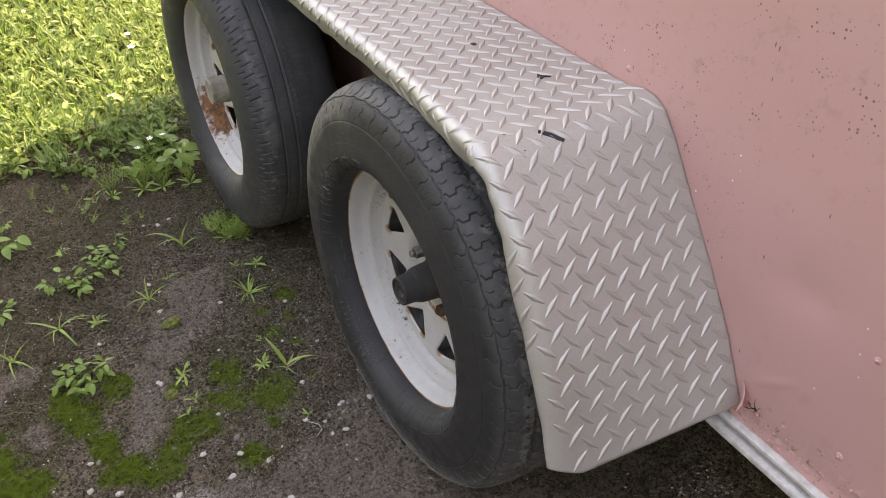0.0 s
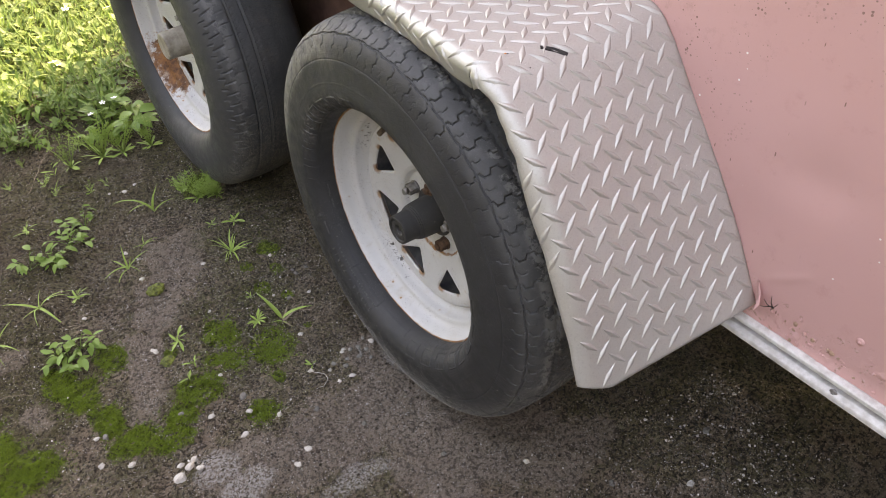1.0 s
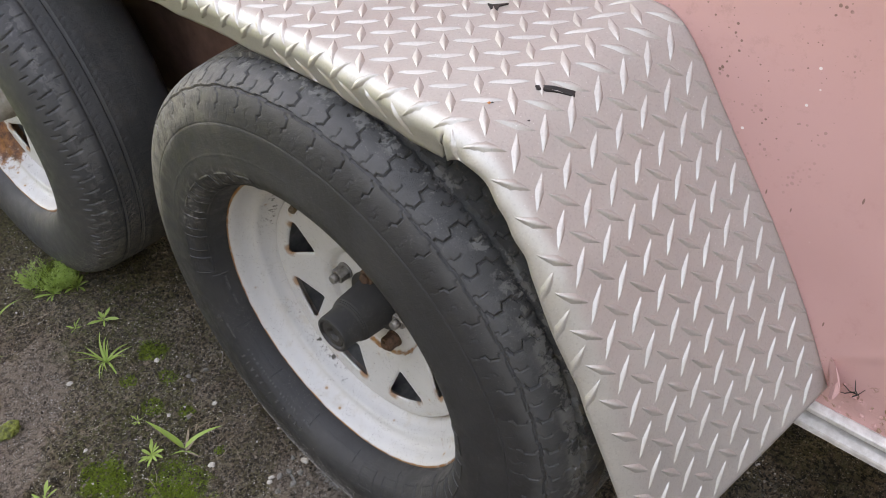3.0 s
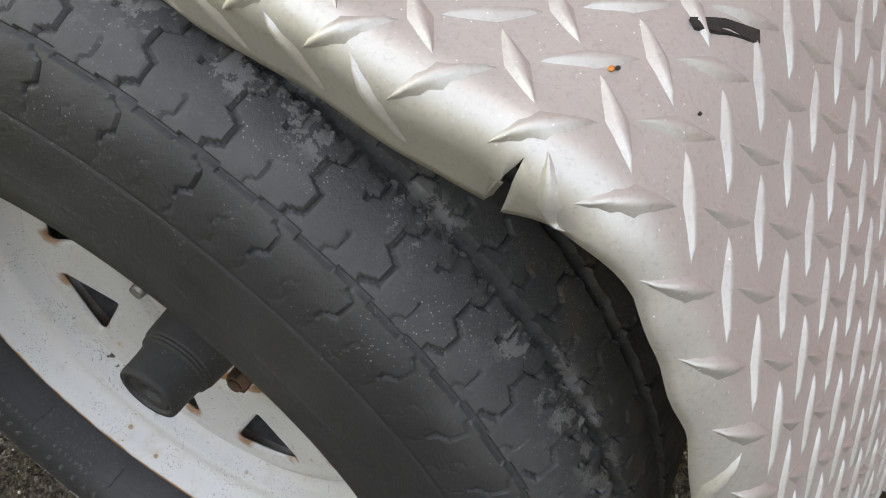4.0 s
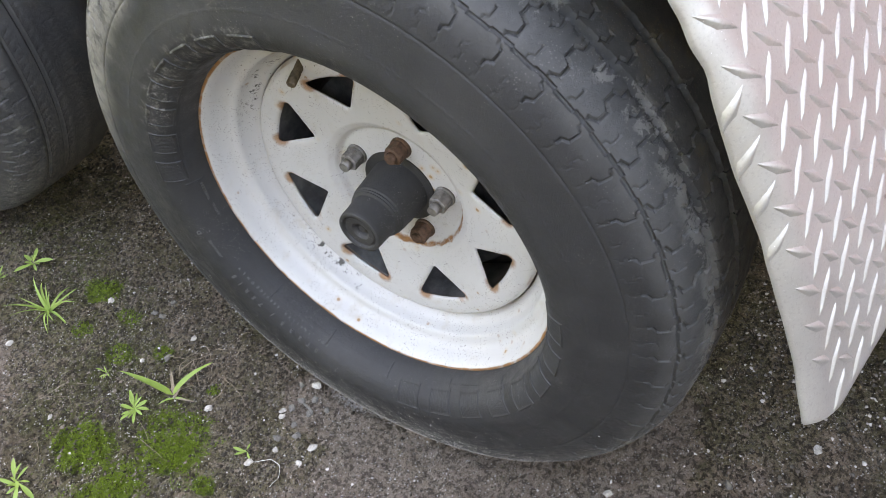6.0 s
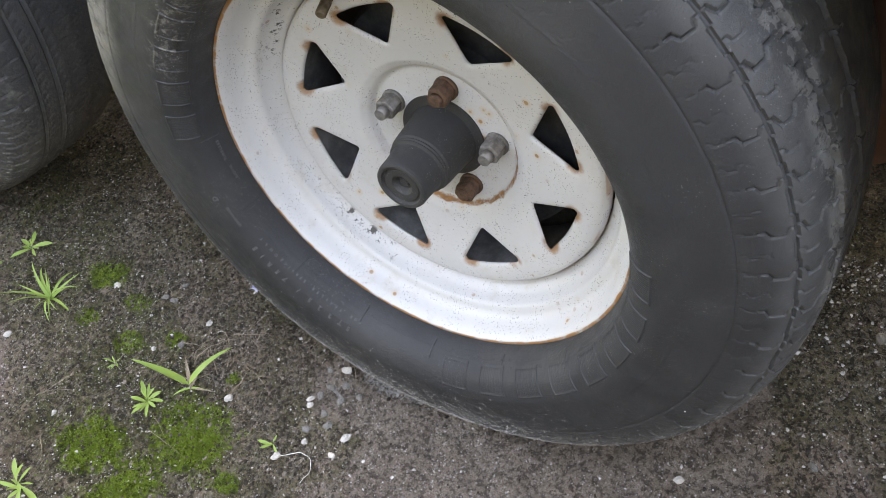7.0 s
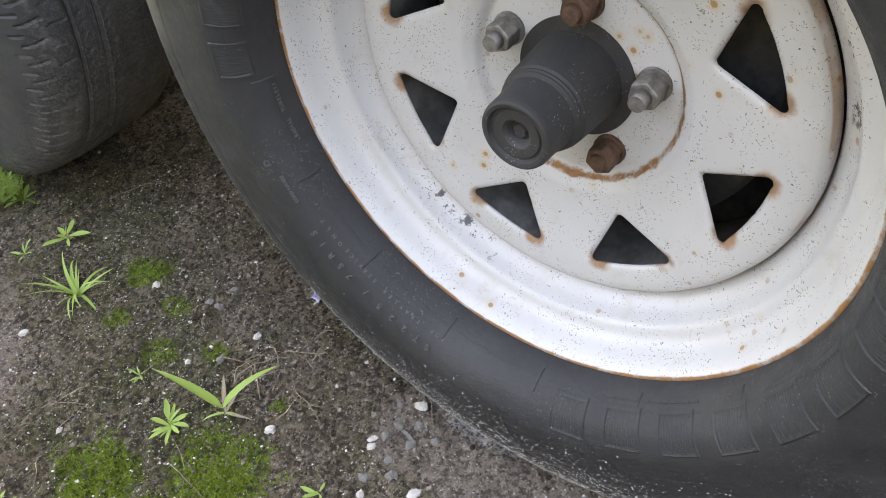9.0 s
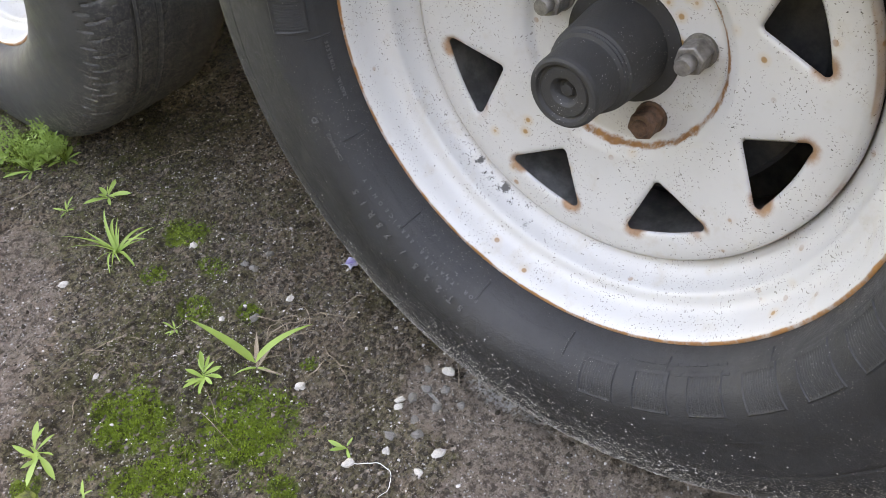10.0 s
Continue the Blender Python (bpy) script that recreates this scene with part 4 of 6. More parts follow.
def rounded_tri(y, z):
    """Signed distance to a hole: tip inwards at 0.104, base bowed out to 0.143 (local y is outwards)."""
    pts = np.array([(0.1080, 0.0), (0.1375, 0.0285), (0.1375, -0.0285)])
    mid = pts.mean(0)
    d = np.full(np.shape(y), -9.0)
    for i in range(3):
        a, b = pts[i], pts[(i + 1) % 3]
        e = b - a
        nrm = np.array([e[1], -e[0]]) / np.hypot(*e)
        if (mid - a) @ nrm > 0:
            nrm = -nrm
        d = np.maximum(d, (y - a[0]) * nrm[0] + (z - a[1]) * nrm[1])
    # round the corners through the nearest segment distance
    seg = np.full(np.shape(y), 9.0)
    for i in range(3):
        a, b = pts[i], pts[(i + 1) % 3]
        e = b - a
        t = np.clip(((y - a[0]) * e[0] + (z - a[1]) * e[1]) / (e @ e), 0, 1)
        seg = np.minimum(seg, np.hypot(y - a[0] - t * e[0], z - a[1] - t * e[1]))
    return np.where(d > 0, seg, d) - 0.0035 - 0.0022 * np.clip((y - 0.125) / 0.0125, 0, 1) * np.clip(1 - (z / 0.026) ** 2, 0, 1)


HOLES = [radians(-25.0 + 45 * k) for k in range(8)]


def hole_distance(y, z):
    d = np.full(np.shape(y), 9.0)
    for a in HOLES:
        d = np.minimum(d, rounded_tri(y * math.cos(a) + z * math.sin(a), -y * math.sin(a) + z * math.cos(a)))
    return d


def disc_depth(r):
    return np.interp(r, [0.0, 0.074, 0.079, 0.086, 0.10, 0.145, 0.158, 0.164, 0.168, 0.170], [0.067, 0.067, 0.0605, 0.0565, 0.0540, 0.0450, 0.0440, 0.0448, 0.048, 0.055])


def disc_mesh(name, material, steps=580, gap=0.0015):
    rs = np.r_[np.arange(0.040, 0.1695, gap), 0.170]
    th = np.linspace(0, 2 * np.pi, steps, endpoint=False)
    y, z = rs[None, :] * np.cos(th)[:, None], rs[None, :] * np.sin(th)[:, None]
    f = grid_faces(steps, len(rs), True)
    cy, cz = y.ravel()[f].mean(1), z.ravel()[f].mean(1)
    f = f[hole_distance(cy, cz) > 0]
    # the ragged rim of each hole is drawn onto its true outline
    once = np.bincount(f.ravel(), minlength=y.size)
    rag = (once > 0) & (once < 4) & (np.hypot(y, z).ravel() > 0.05) & (np.hypot(y, z).ravel() < 0.16)
    fy, fz = y.ravel()[rag], z.ravel()[rag]
    for _ in range(4):
        d, e = hole_distance(fy, fz), 1e-5
        a, b = (hole_distance(fy + e, fz) - d) / e, (hole_distance(fy, fz + e) - d) / e
        k = np.maximum(a * a + b * b, 0.25)
        fy, fz = fy - d * a / k, fz - d * b / k
    y.ravel()[rag], z.ravel()[rag] = fy, fz
    r = np.hypot(y, z)
    x = disc_depth(r) + 0.0030 * np.exp(-np.maximum(hole_distance(y, z), 0) / 0.0022)
    used = np.unique(f)
    back = np.full(y.size, -1)
    back[used] = np.arange(len(used))
    pts = np.stack([x.ravel(), y.ravel(), z.ravel()], -1)[used]
    return mesh_of(name, pts, back[f], material)


BARREL = [(0.006, 0.2125), (0.001, 0.2115), (-0.001, 0.2090), (0.000, 0.2062), (0.0035, 0.2042), (0.009, 0.2022), (0.016, 0.2002), (0.022, 0.1978), (0.0265, 0.1938), (0.0285, 0.1888), (0.031, 0.1858), (0.037, 0.1842), (0.044, 0.1815), (0.051, 0.1760), (0.055, 0.1715), (0.066, 0.1685)]
BACK = [(0.066, 0.1685), (0.080, 0.1660), (0.130, 0.1660), (0.140, 0.180), (0.158, 0.192), (0.161, 0.209)]
# CAP's wide black flange stands for the shaded bore gap around it
CAP = [(0.068, 0.0), (0.068, 0.0435), (0.0655, 0.0435), (0.0650, 0.0340), (0.050, 0.0328), (0.030, 0.0314), (0.0245, 0.0308), (0.0232, 0.0290), (0.0218, 0.0296), (0.0204, 0.0284), (0.0190, 0.0290), (0.0176, 0.0262), (0.004, 0.0252), (-0.0065, 0.0250), (-0.0092, 0.0243), (-0.0100, 0.0226), (-0.0096, 0.0202), (-0.0070, 0.0192), (-0.0066, 0.0178), (-0.0078, 0.0168), (-0.0074, 0.0104), (-0.0055, 0.0084), (-0.0015, 0.0066), (-0.0015, 0.0052), (-0.0042, 0.0040), (-0.0046, 0.0)]
CAP_OLD = [(0.070, 0.0), (0.070, 0.040), (0.060, 0.0395), (0.056, 0.033), (0.02, 0.0325), (0.018, 0.0315), (-0.012, 0.031), (-0.0145, 0.0285), (-0.0148, 0.0)]


def nut_mesh(name, material, stud=0.012):
    bm = bmesh.new()
    turn = Matrix.Rotation(radians(90), 4, "Y")
    bmesh.ops.create_cone(bm, segments=6, radius1=0.0108, radius2=0.0108, depth=0.017, cap_ends=True, matrix=Matrix.Translation((-0.0085, 0, 0)) @ turn)
    bmesh.ops.bevel(bm, geom=[e for e in bm.edges], offset=0.0012, segments=2, affect="EDGES", profile=0.5)
    bmesh.ops.create_cone(bm, segments=20, radius1=0.0119, radius2=0.0119, depth=0.003, cap_ends=True, matrix=Matrix.Translation((-0.0010, 0, 0)) @ turn)
    bmesh.ops.create_cone(bm, segments=20, radius1=0.0064, radius2=0.0056, depth=stud, cap_ends=True, matrix=Matrix.Translation((-0.017 - stud / 2, 0, 0)) @ Matrix.Rotation(radians(-90), 4, "Y"))
    for f in bm.faces:
        f.smooth = len(f.verts) < 6 and f.calc_area() < 2e-5
    me = bpy.data.meshes.new(name)
    bm.to_mesh(me)
    bm.free()
    me.materials.append(material)
    return me


def wheel(label, place, enamel, tyre_me, cap_profile, cap_mat, cap_label, nuts, valve_angle, valve_mat, spin=0.0):
    disc = part("wheel", disc_mesh("wheel_disc", enamel) if enamel is WHITE else disc_mesh("wheel_disc", enamel, 300, 0.0026), enamel, trailer, label)
    thick = disc.modifiers.new("thickness", "SOLIDIFY")
    thick.thickness, thick.offset = 0.0035, -1
    disc.matrix_basis = Matrix.Translation(place) @ Matrix.Rotation(spin, 4, "X")
    un = Matrix.Rotation(-spin, 4, "X")
    t = part("tyre", tyre_me, None, disc, "worn black rubber tyre")
    t.matrix_basis = un
    part("rim", grid_mesh("rim", revolve(spaced(BARREL, 0.0022), 300), enamel, wrap=True, flip=True), enamel, disc, "white-painted steel rim with rusty lip").matrix_basis = un
    part("rim_well", grid_mesh("rim_well", revolve(BACK, 120), GREY_STEEL, wrap=True, flip=True), GREY_STEEL, disc, "dusty grey inner rim well").matrix_basis = un
    part("hub_cap", grid_mesh("hub_cap", revolve(crisp(cap_profile), 72), cap_mat, wrap=True, flip=True), cap_mat, disc, cap_label)
    drum = [(0.16, 0.06), (0.16, 0.132), (0.092, 0.132), (0.088, 0.128), (0.086, 0.09), (0.079, 0.086), (0.074, 0.075), (0.074, 0.0)]
    part("brake_drum", grid_mesh("brake_drum", revolve(crisp(drum), 96), DRUM, wrap=True, flip=True), DRUM, disc, "dark cast-iron brake drum")
    # dark plate added behind the drum, standing for the shade inside the holes
    shield = [(0.148, 0.0), (0.148, 0.1780), (0.144, 0.1815), (0.153, 0.1850), (0.153, 0.0)]
    part("backing_plate", grid_mesh("backing_plate", revolve(crisp(shield), 64), DRUM, wrap=True, flip=True), DRUM, disc, "dark plate added behind the drum to darken the wheel holes")
    for k, (m, stud) in enumerate(nuts):
        a = radians(24 + 72 * k)
        n = part("lug_nut", nut_mesh("lug_nut", m, stud), m, disc, "rusty hex lug nut on its stud" if m is NUT_RUST else "dull grey hex lug nut on its stud")
        n.matrix_basis = Matrix.Translation((0.0665, 0.0565 * math.cos(a), 0.0565 * math.sin(a))) @ Matrix.Rotation(a * 1.7 + k, 4, "X")
    stem = [(0.068, 0.0), (0.068, 0.0075), (0.060, 0.0072), (0.056, 0.0050), (0.040, 0.0044), (0.0395, 0.0048), (0.026, 0.0048), (0.025, 0.0040), (0.025, 0.0)]
    v = part("valve_stem", grid_mesh("valve_stem", revolve(crisp(stem), 20), valve_mat, wrap=True, flip=True), valve_mat, disc, "short valve stem")
    lean = Matrix.Rotation(valve_angle, 4, "X") @ Matrix.Translation((0.0, 0.145, 0.0)) @ Matrix.Rotation(radians(20), 4, "Z")
    v.matrix_basis = un @ lean
    return disc


near_tyre = tyre_mesh("tyre", tyre_tread_a, RUBBER, 2400, 0.0013, True)
wheel("white spoke steel wheel speckled with dirt and rust", (0.0, -0.003, HUB_Z), WHITE, near_tyre, CAP, BLACK_PLASTIC, "black rubber-ended hub grease cap",
      [(NUT_GREY, 0.008), (NUT_RUST, 0.005), (NUT_GREY, 0.009), (NUT_RUST, 0.003), (NUT_GREY, 0.007)], radians(57), BRASS)


def glyph(char):
    """One character of the built-in font as a mesh one unit high."""
    text = bpy.data.curves.new("glyph", "FONT")
    text.body, text.size, text.extrude, text.align_x, text.align_y = char, 1.4, 0.24, "CENTER", "CENTER"
    text.offset = 0.035
    ob = bpy.data.objects.new("glyph", text)
    scene.collection.objects.link(ob)
    me = bpy.data.meshes.new_from_object(ob.evaluated_get(bpy.context.evaluated_depsgraph_get()))
    bpy.data.objects.remove(ob)
    me.materials.clear()
    me.materials.append(RUBBER_MARK)
    return me


def sidewall_word(word, r, first, last, tall, disc, glyphs={}):
    """Raised letters round the sidewall, their heads outwards, from one angle to another in degrees."""
    line = spaced(TYRE, 0.0010)
    k = int(np.argmin(np.abs(line[:80, 1] - r) + 9 * (line[:80, 0] > -0.005)))
    slope = Vector((line[k + 2][0] - line[k - 2][0], line[k + 2][1] - line[k - 2][1])).normalized()
    for i, char in enumerate(word):
        if char not in glyphs:
            glyphs[char] = glyph(char)
        a = radians(first + (last - first) * i / max(1, len(word) - 1))
        out, side = Vector((0, math.cos(a), math.sin(a))), Vector((0, -math.sin(a), math.cos(a)))
        head = Vector((slope.x, 0, 0)) + out * slope.y
        face = side.cross(head)
        m = Matrix((side, head, face)).transposed().to_4x4()
        o = part("letter", glyphs[char], None, disc)
        o.matrix_basis = Matrix.Translation(Vector((line[k][0] - foot_swell(r * out.y, r * out.z), 0, 0)) + out * line[k][1]) @ m @ Matrix.Scale(tall, 4)


def stuck_grains(count, seed):
    """Pale sand grains clinging to the foot of the tyre, thickest at the shoulder."""
    rng = random.Random(seed)
    line = spaced(TYRE, 0.0010)
    line = line[(line[:, 1] > 0.222) & (line[:, 0] < 0.0)]
    verts, faces = [], []
    while count:
        x, r = line[int(len(line) * rng.random() ** 0.28)]
        a = radians(rng.gauss(-90, 26))
        spread = noise.noise(Vector((a * 9, r * 40, 3))) + 0.6 * noise.noise(Vector((a * 40, r * 160, 8)))
        z = r * math.sin(a)
        if spread < rng.uniform(-0.9, 0.55) or z < -HUB_Z + 0.004 or rng.random() > 1.25 - 4 * (z + HUB_Z):
            continue
        count -= 1
        y = r * math.cos(a)
        swell = foot_swell(y, z)
        q = 0.00034 * 3.0 ** (rng.random() ** 2.5)
        i = len(verts)
        for d in ((1, 0, 0), (-1, 0, 0), (0, 1, 0), (0, -1, 0), (0, 0, 1), (0, 0, -1)):
            verts.append((x - swell + d[0] * q * rng.uniform(0.6, 1.2), y + d[1] * q * rng.uniform(0.6, 1.3), z + d[2] * q * rng.uniform(0.6, 1.3)))
        faces += [(i + e, i + f, i + g) if (e + f + g) % 2 else (i + f, i + e, i + g) for e in (0, 1) for f in (2, 3) for g in (4, 5)]
    return mesh_of("sand_grains", verts, faces, GRAIN, False)


def sidewall_bars(r, first, last, tall, disc):
    """Small moulded lines of worn-away lettering: one low bar for each word."""
    line = spaced(TYRE, 0.0010)
    k = int(np.argmin(np.abs(line[:80, 1] - r) + 9 * (line[:80, 0] > -0.005)))
    slope = Vector((line[k + 2][0] - line[k - 2][0], line[k + 2][1] - line[k - 2][1])).normalized()
    rng, a = random.Random(int(first * 10)), first
    while a < last:
        wide = rng.uniform(1.0, 2.6)
        bm = bmesh.new()
        box(bm, -r * radians(wide) / 2, r * radians(wide) / 2, -tall / 2, tall / 2, -0.001, 0.0004, 0.0002)
        bar = part("mark", bm, RUBBER, disc)
        q = radians(a + wide / 2)
        out, side = Vector((0, math.cos(q), math.sin(q))), Vector((0, -math.sin(q), math.cos(q)))
        head = Vector((slope.x, 0, 0)) + out * slope.y
        bar.matrix_basis = Matrix.Translation(Vector((line[k][0] - foot_swell(r * out.y, r * out.z), 0, 0)) + out * line[k][1]) @ Matrix((side, head, side.cross(head))).transposed().to_4x4()
        a += wide + rng.uniform(0.35, 0.7)


near_wheel = [o for o in bpy.data.objects if o.name == "wheel"][0]
part("stuck_sand", stuck_grains(7500, 12), None, near_wheel, "pale sand grains stuck to the tyre")
for word, r, first, last, tall in (("RADIAL", 0.2117, -18.7, -14.8, 0.0030), ("TUBELESS", 0.2120, -12.4, -6.4, 0.0030), ("LOAD", 0.2256, -31.2, -29.0, 0.0030), ("RANGE", 0.2256, -28.0, -25.2, 0.0030), ("D", 0.2295, -21.5, -21.5, 0.0056), ("FOR", 0.2188, -74.2, -71.2, 0.0033),
                                   ("TRAILER", 0.2193, -67.6, -57.8, 0.0033), ("SERVICE", 0.2193, -54.6, -45.8, 0.0033), ("ONLY", 0.2198, -43.7, -37.6, 0.0033), ("ST", 0.2280, -72.2, -69.3, 0.0058), ("225", 0.2280, -66.0, -59.0, 0.0058), ("/", 0.2280, -55.0, -55.0, 0.0058), ("75R15", 0.2285, -50.3, -38.7, 0.0058)):
    sidewall_word(word, r, first, last, tall, near_wheel)
for r, first, last in ((0.2124, -133, -110), (0.2152, -134, -112), (0.2132, -98, -84), (0.2215, 24, 34), (0.2133, 48, 64)):
    sidewall_bars(r, first, last, 0.0020, near_wheel)
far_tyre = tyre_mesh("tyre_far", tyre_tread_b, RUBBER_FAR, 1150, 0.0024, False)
wheel("white spoke steel wheel with a large rust patch", (-0.033, 0.862, HUB_Z), WHITE_FAR, far_tyre, CAP_OLD, TAN_CAP, "dusty tan metal hub cap with a rusty base",
      [(NUT_GREY, 0.006)] * 5, radians(-143), BLACK_PLASTIC, radians(12))


# ======== ground cover ========
def on_ground(x, y):
    return Vector((x, y, height(x, y)))


def leaf_mesh(name, material, length, width, droop, fold=0.25, steps=6, blunt=0.5):
    """A leaf or blade along +y that arches down towards its tip."""
    verts, faces = [], []
    for i in range(steps + 1):
        t = i / steps
        w = width * 0.5 * (math.sin(math.pi * min(1, t ** blunt)) ** 0.8 + 0.06) * (1 if t < 1 else 0.1)
        a = droop * t
        y, z = length * t * math.cos(a * 0.5), length * t * math.sin(-a * 0.5) + 0.0
        verts += [(-w, y, z + w * fold), (0, y, z), (w, y, z + w * fold)]
    for i in range(steps):
        for k in (0, 1):
            a = i * 3 + k
            faces.append((a, a + 1, a + 4, a + 3))
    return mesh_of(name, verts, faces, material)


BLADES = [leaf_mesh("blade", GRASS, 1.0, 0.068, d, 0.5, 8, 0.45) for d in (0.8, 1.5, 2.0)]
OVALS = [leaf_mesh("leaf", LEAF, 1.0, w, d, 0.22, 6, 0.8) for w, d in ((0.42, 0.4), (0.5, 0.9), (0.34, 0.7))]
SPOONS = [leaf_mesh("leaf", GRASS, 1.0, w, 0.5, 0.25, 6, 1.4) for w in (0.15, 0.20)]


def stem_mesh(name, points, radius, material, sides=5):
    """A thin tapering stalk through the given points."""
    verts, faces = [], []
    pts = [Vector(p) for p in points]
    for i, p in enumerate(pts):
        along = (pts[min(i + 1, len(pts) - 1)] - pts[max(i - 1, 0)]).normalized()
        side = along.orthogonal().normalized()
        other = along.cross(side)
        r = radius * (1 - 0.5 * i / max(1, len(pts) - 1))
        for k in range(sides):
            a = 2 * math.pi * k / sides
            verts.append(p + side * (r * math.cos(a)) + other * (r * math.sin(a)))
    for i in range(len(pts) - 1):
        for k in range(sides):
            a, b = i * sides + k, i * sides + (k + 1) % sides
            faces.append((a, b, b + sides, a + sides))
    faces += [tuple(range(sides))[::-1], tuple(range(len(verts) - sides, len(verts)))]
    return mesh_of(name, verts, faces, material)


def leaves(root, rng, meshes, count, length, lift, name="leaf", rise=0.0, turn0=None):
    for k in range(count):
        turn = (turn0 if turn0 is not None else 0) + 2 * math.pi * (k + rng.uniform(-0.45, 0.45)) / count
        size = length * rng.uniform(0.45, 1.1)
        up = lift * rng.uniform(0.6, 1.25)
        o = under(new(name, rng.choice(meshes)), root)
        o.matrix_basis = Matrix.Translation((0, 0, rise * k / max(1, count - 1))) @ Matrix.Rotation(turn, 4, "Z") @ Matrix.Rotation(up, 4, "X") @ Matrix.Rotation(rng.uniform(-0.6, 0.6), 4, "Y") @ Matrix.Scale(size, 4)


def weed(kind, x, y, size, count, label, seed):
    rng = random.Random(seed)
    root = tagged(new(kind), label, "weed", "weeds on the soil")
    root.location = on_ground(x, y)
    return root, rng


def grass_tuft(x, y, size, count, seed, lift=0.95):
    root, rng = weed("grass_tuft", x, y, size, count, "small tuft of bright green grass in soil", seed)
    leaves(root, rng, BLADES, count, size, lift, "blade")


def rosette(x, y, size, count, seed, tall=0.3):
    root, rng = weed("leafy_weed", x, y, size, count, "low rosette weed with narrow green leaves in soil", seed)
    leaves(root, rng, SPOONS, count, size, 0.5, rise=size * tall)
    leaves(root, rng, SPOONS, max(3, count // 2), size * 0.55, 1.0, rise=size * tall * 1.3)


def broad_weed(x, y, size, count, seed, flowers=0):
    root, rng = weed("broadleaf_weed", x, y, size, count, "broad-leaved green weed with oval leaves on soil" if not flowers else "broad-leaved green weed with small white flowers", seed)
    for k in range(count):
        a, reach = rng.uniform(0, 6.28), size * rng.uniform(0.15, 1.0)
        tip = Vector((reach * math.cos(a), reach * math.sin(a), size * rng.uniform(0.25, 0.75)))
        under(new("stem", stem_mesh("stem", [(0, 0, 0), tip * 0.5 + Vector((0, 0, size * 0.12)), tip], size * 0.016, LEAF)), root)
        for q in range(3):
            o = under(new("leaf", rng.choice(OVALS)), root)
            o.matrix_basis = Matrix.Translation(tip * (1 - 0.22 * q)) @ Matrix.Rotation(a - 1.57 + rng.uniform(-1.3, 1.3), 4, "Z") @ Matrix.Rotation(rng.uniform(-0.3, 0.4), 4, "X") @ Matrix.Rotation(rng.uniform(-0.5, 0.5), 4, "Y") @ Matrix.Scale(size * rng.uniform(0.30, 0.55), 4)
    for k in range(flowers):
        a, reach = rng.uniform(0, 6.28), size * rng.uniform(0.3, 0.8)
        o = under(new("flower", FLOWER), root)
        o.matrix_basis = Matrix.Translation((reach * math.cos(a), reach * math.sin(a), size * rng.uniform(0.7, 0.95))) @ Matrix.Rotation(rng.uniform(-0.4, 0.4), 4, "X")


def flower_mesh():
    verts, faces = [], []
    for k in range(5):
        a = 2 * math.pi * k / 5
        c, s = math.cos(a), math.sin(a)
        base = len(verts)
        for u, v, z in ((0, 0, 0), (0.006, 0.0028, 0.001), (0.0095, 0, 0.002), (0.006, -0.0028, 0.001)):
            verts.append((u * c - v * s, u * s + v * c, z))
        faces.append((base, base + 3, base + 2, base + 1))
    return mesh_of("flower", verts, faces, PETAL, False)


FLOWER = flower_mesh()


def seed_weed(x, y, size, stalks, seed):
    """A feathery weed: upright stalks set with small pods and short leaves."""
    root, rng = weed("seed_weed", x, y, size, stalks, "feathery pale green weed with tiny seed pods", seed)
    for k in range(stalks):
        a, lean = rng.uniform(0, 6.28), rng.uniform(0.15, 0.7)
        tip = Vector((math.cos(a) * lean, math.sin(a) * lean, 1.0)) * size * rng.uniform(0.55, 1.0)
        mid = tip * 0.5 + Vector((0, 0, size * 0.06))
        under(new("stalk", stem_mesh("stalk", [(0, 0, 0), mid, tip], size * 0.011, GRASS)), root)
        verts, faces = [], []
        for q in range(34):
            t = rng.uniform(0.25, 1.0)
            p = tip * t + Vector((0, 0, size * 0.06 * (1 - t)))
            b, out = rng.uniform(0, 6.28), size * rng.uniform(0.05, 0.11)
            e = p + Vector((math.cos(b) * out, math.sin(b) * out, out * 0.4))
            w = size * 0.016
            i = len(verts)
            verts += [e + Vector((w, 0, 0)), e + Vector((0, w, w * 0.5)), e + Vector((-w, 0, 0)), e + Vector((0, -w, w * 0.5)), e + Vector((0, 0, w * 1.4)), e - Vector((0, 0, w)), p, p + Vector((w * 0.25, 0, w * 0.25))]
            faces += [(i, i + 1, i + 4), (i + 1, i + 2, i + 4), (i + 2, i + 3, i + 4), (i + 3, i, i + 4), (i + 1, i, i + 5), (i + 2, i + 1, i + 5), (i + 3, i + 2, i + 5), (i, i + 3, i + 5), (i + 6, i + 7, i + 5)]
        under(new("seed_head", mesh_of("seed_head", verts, faces, GRASS, False)), root)
    leaves(root, rng, SPOONS, 7, size * 0.45, 0.5)


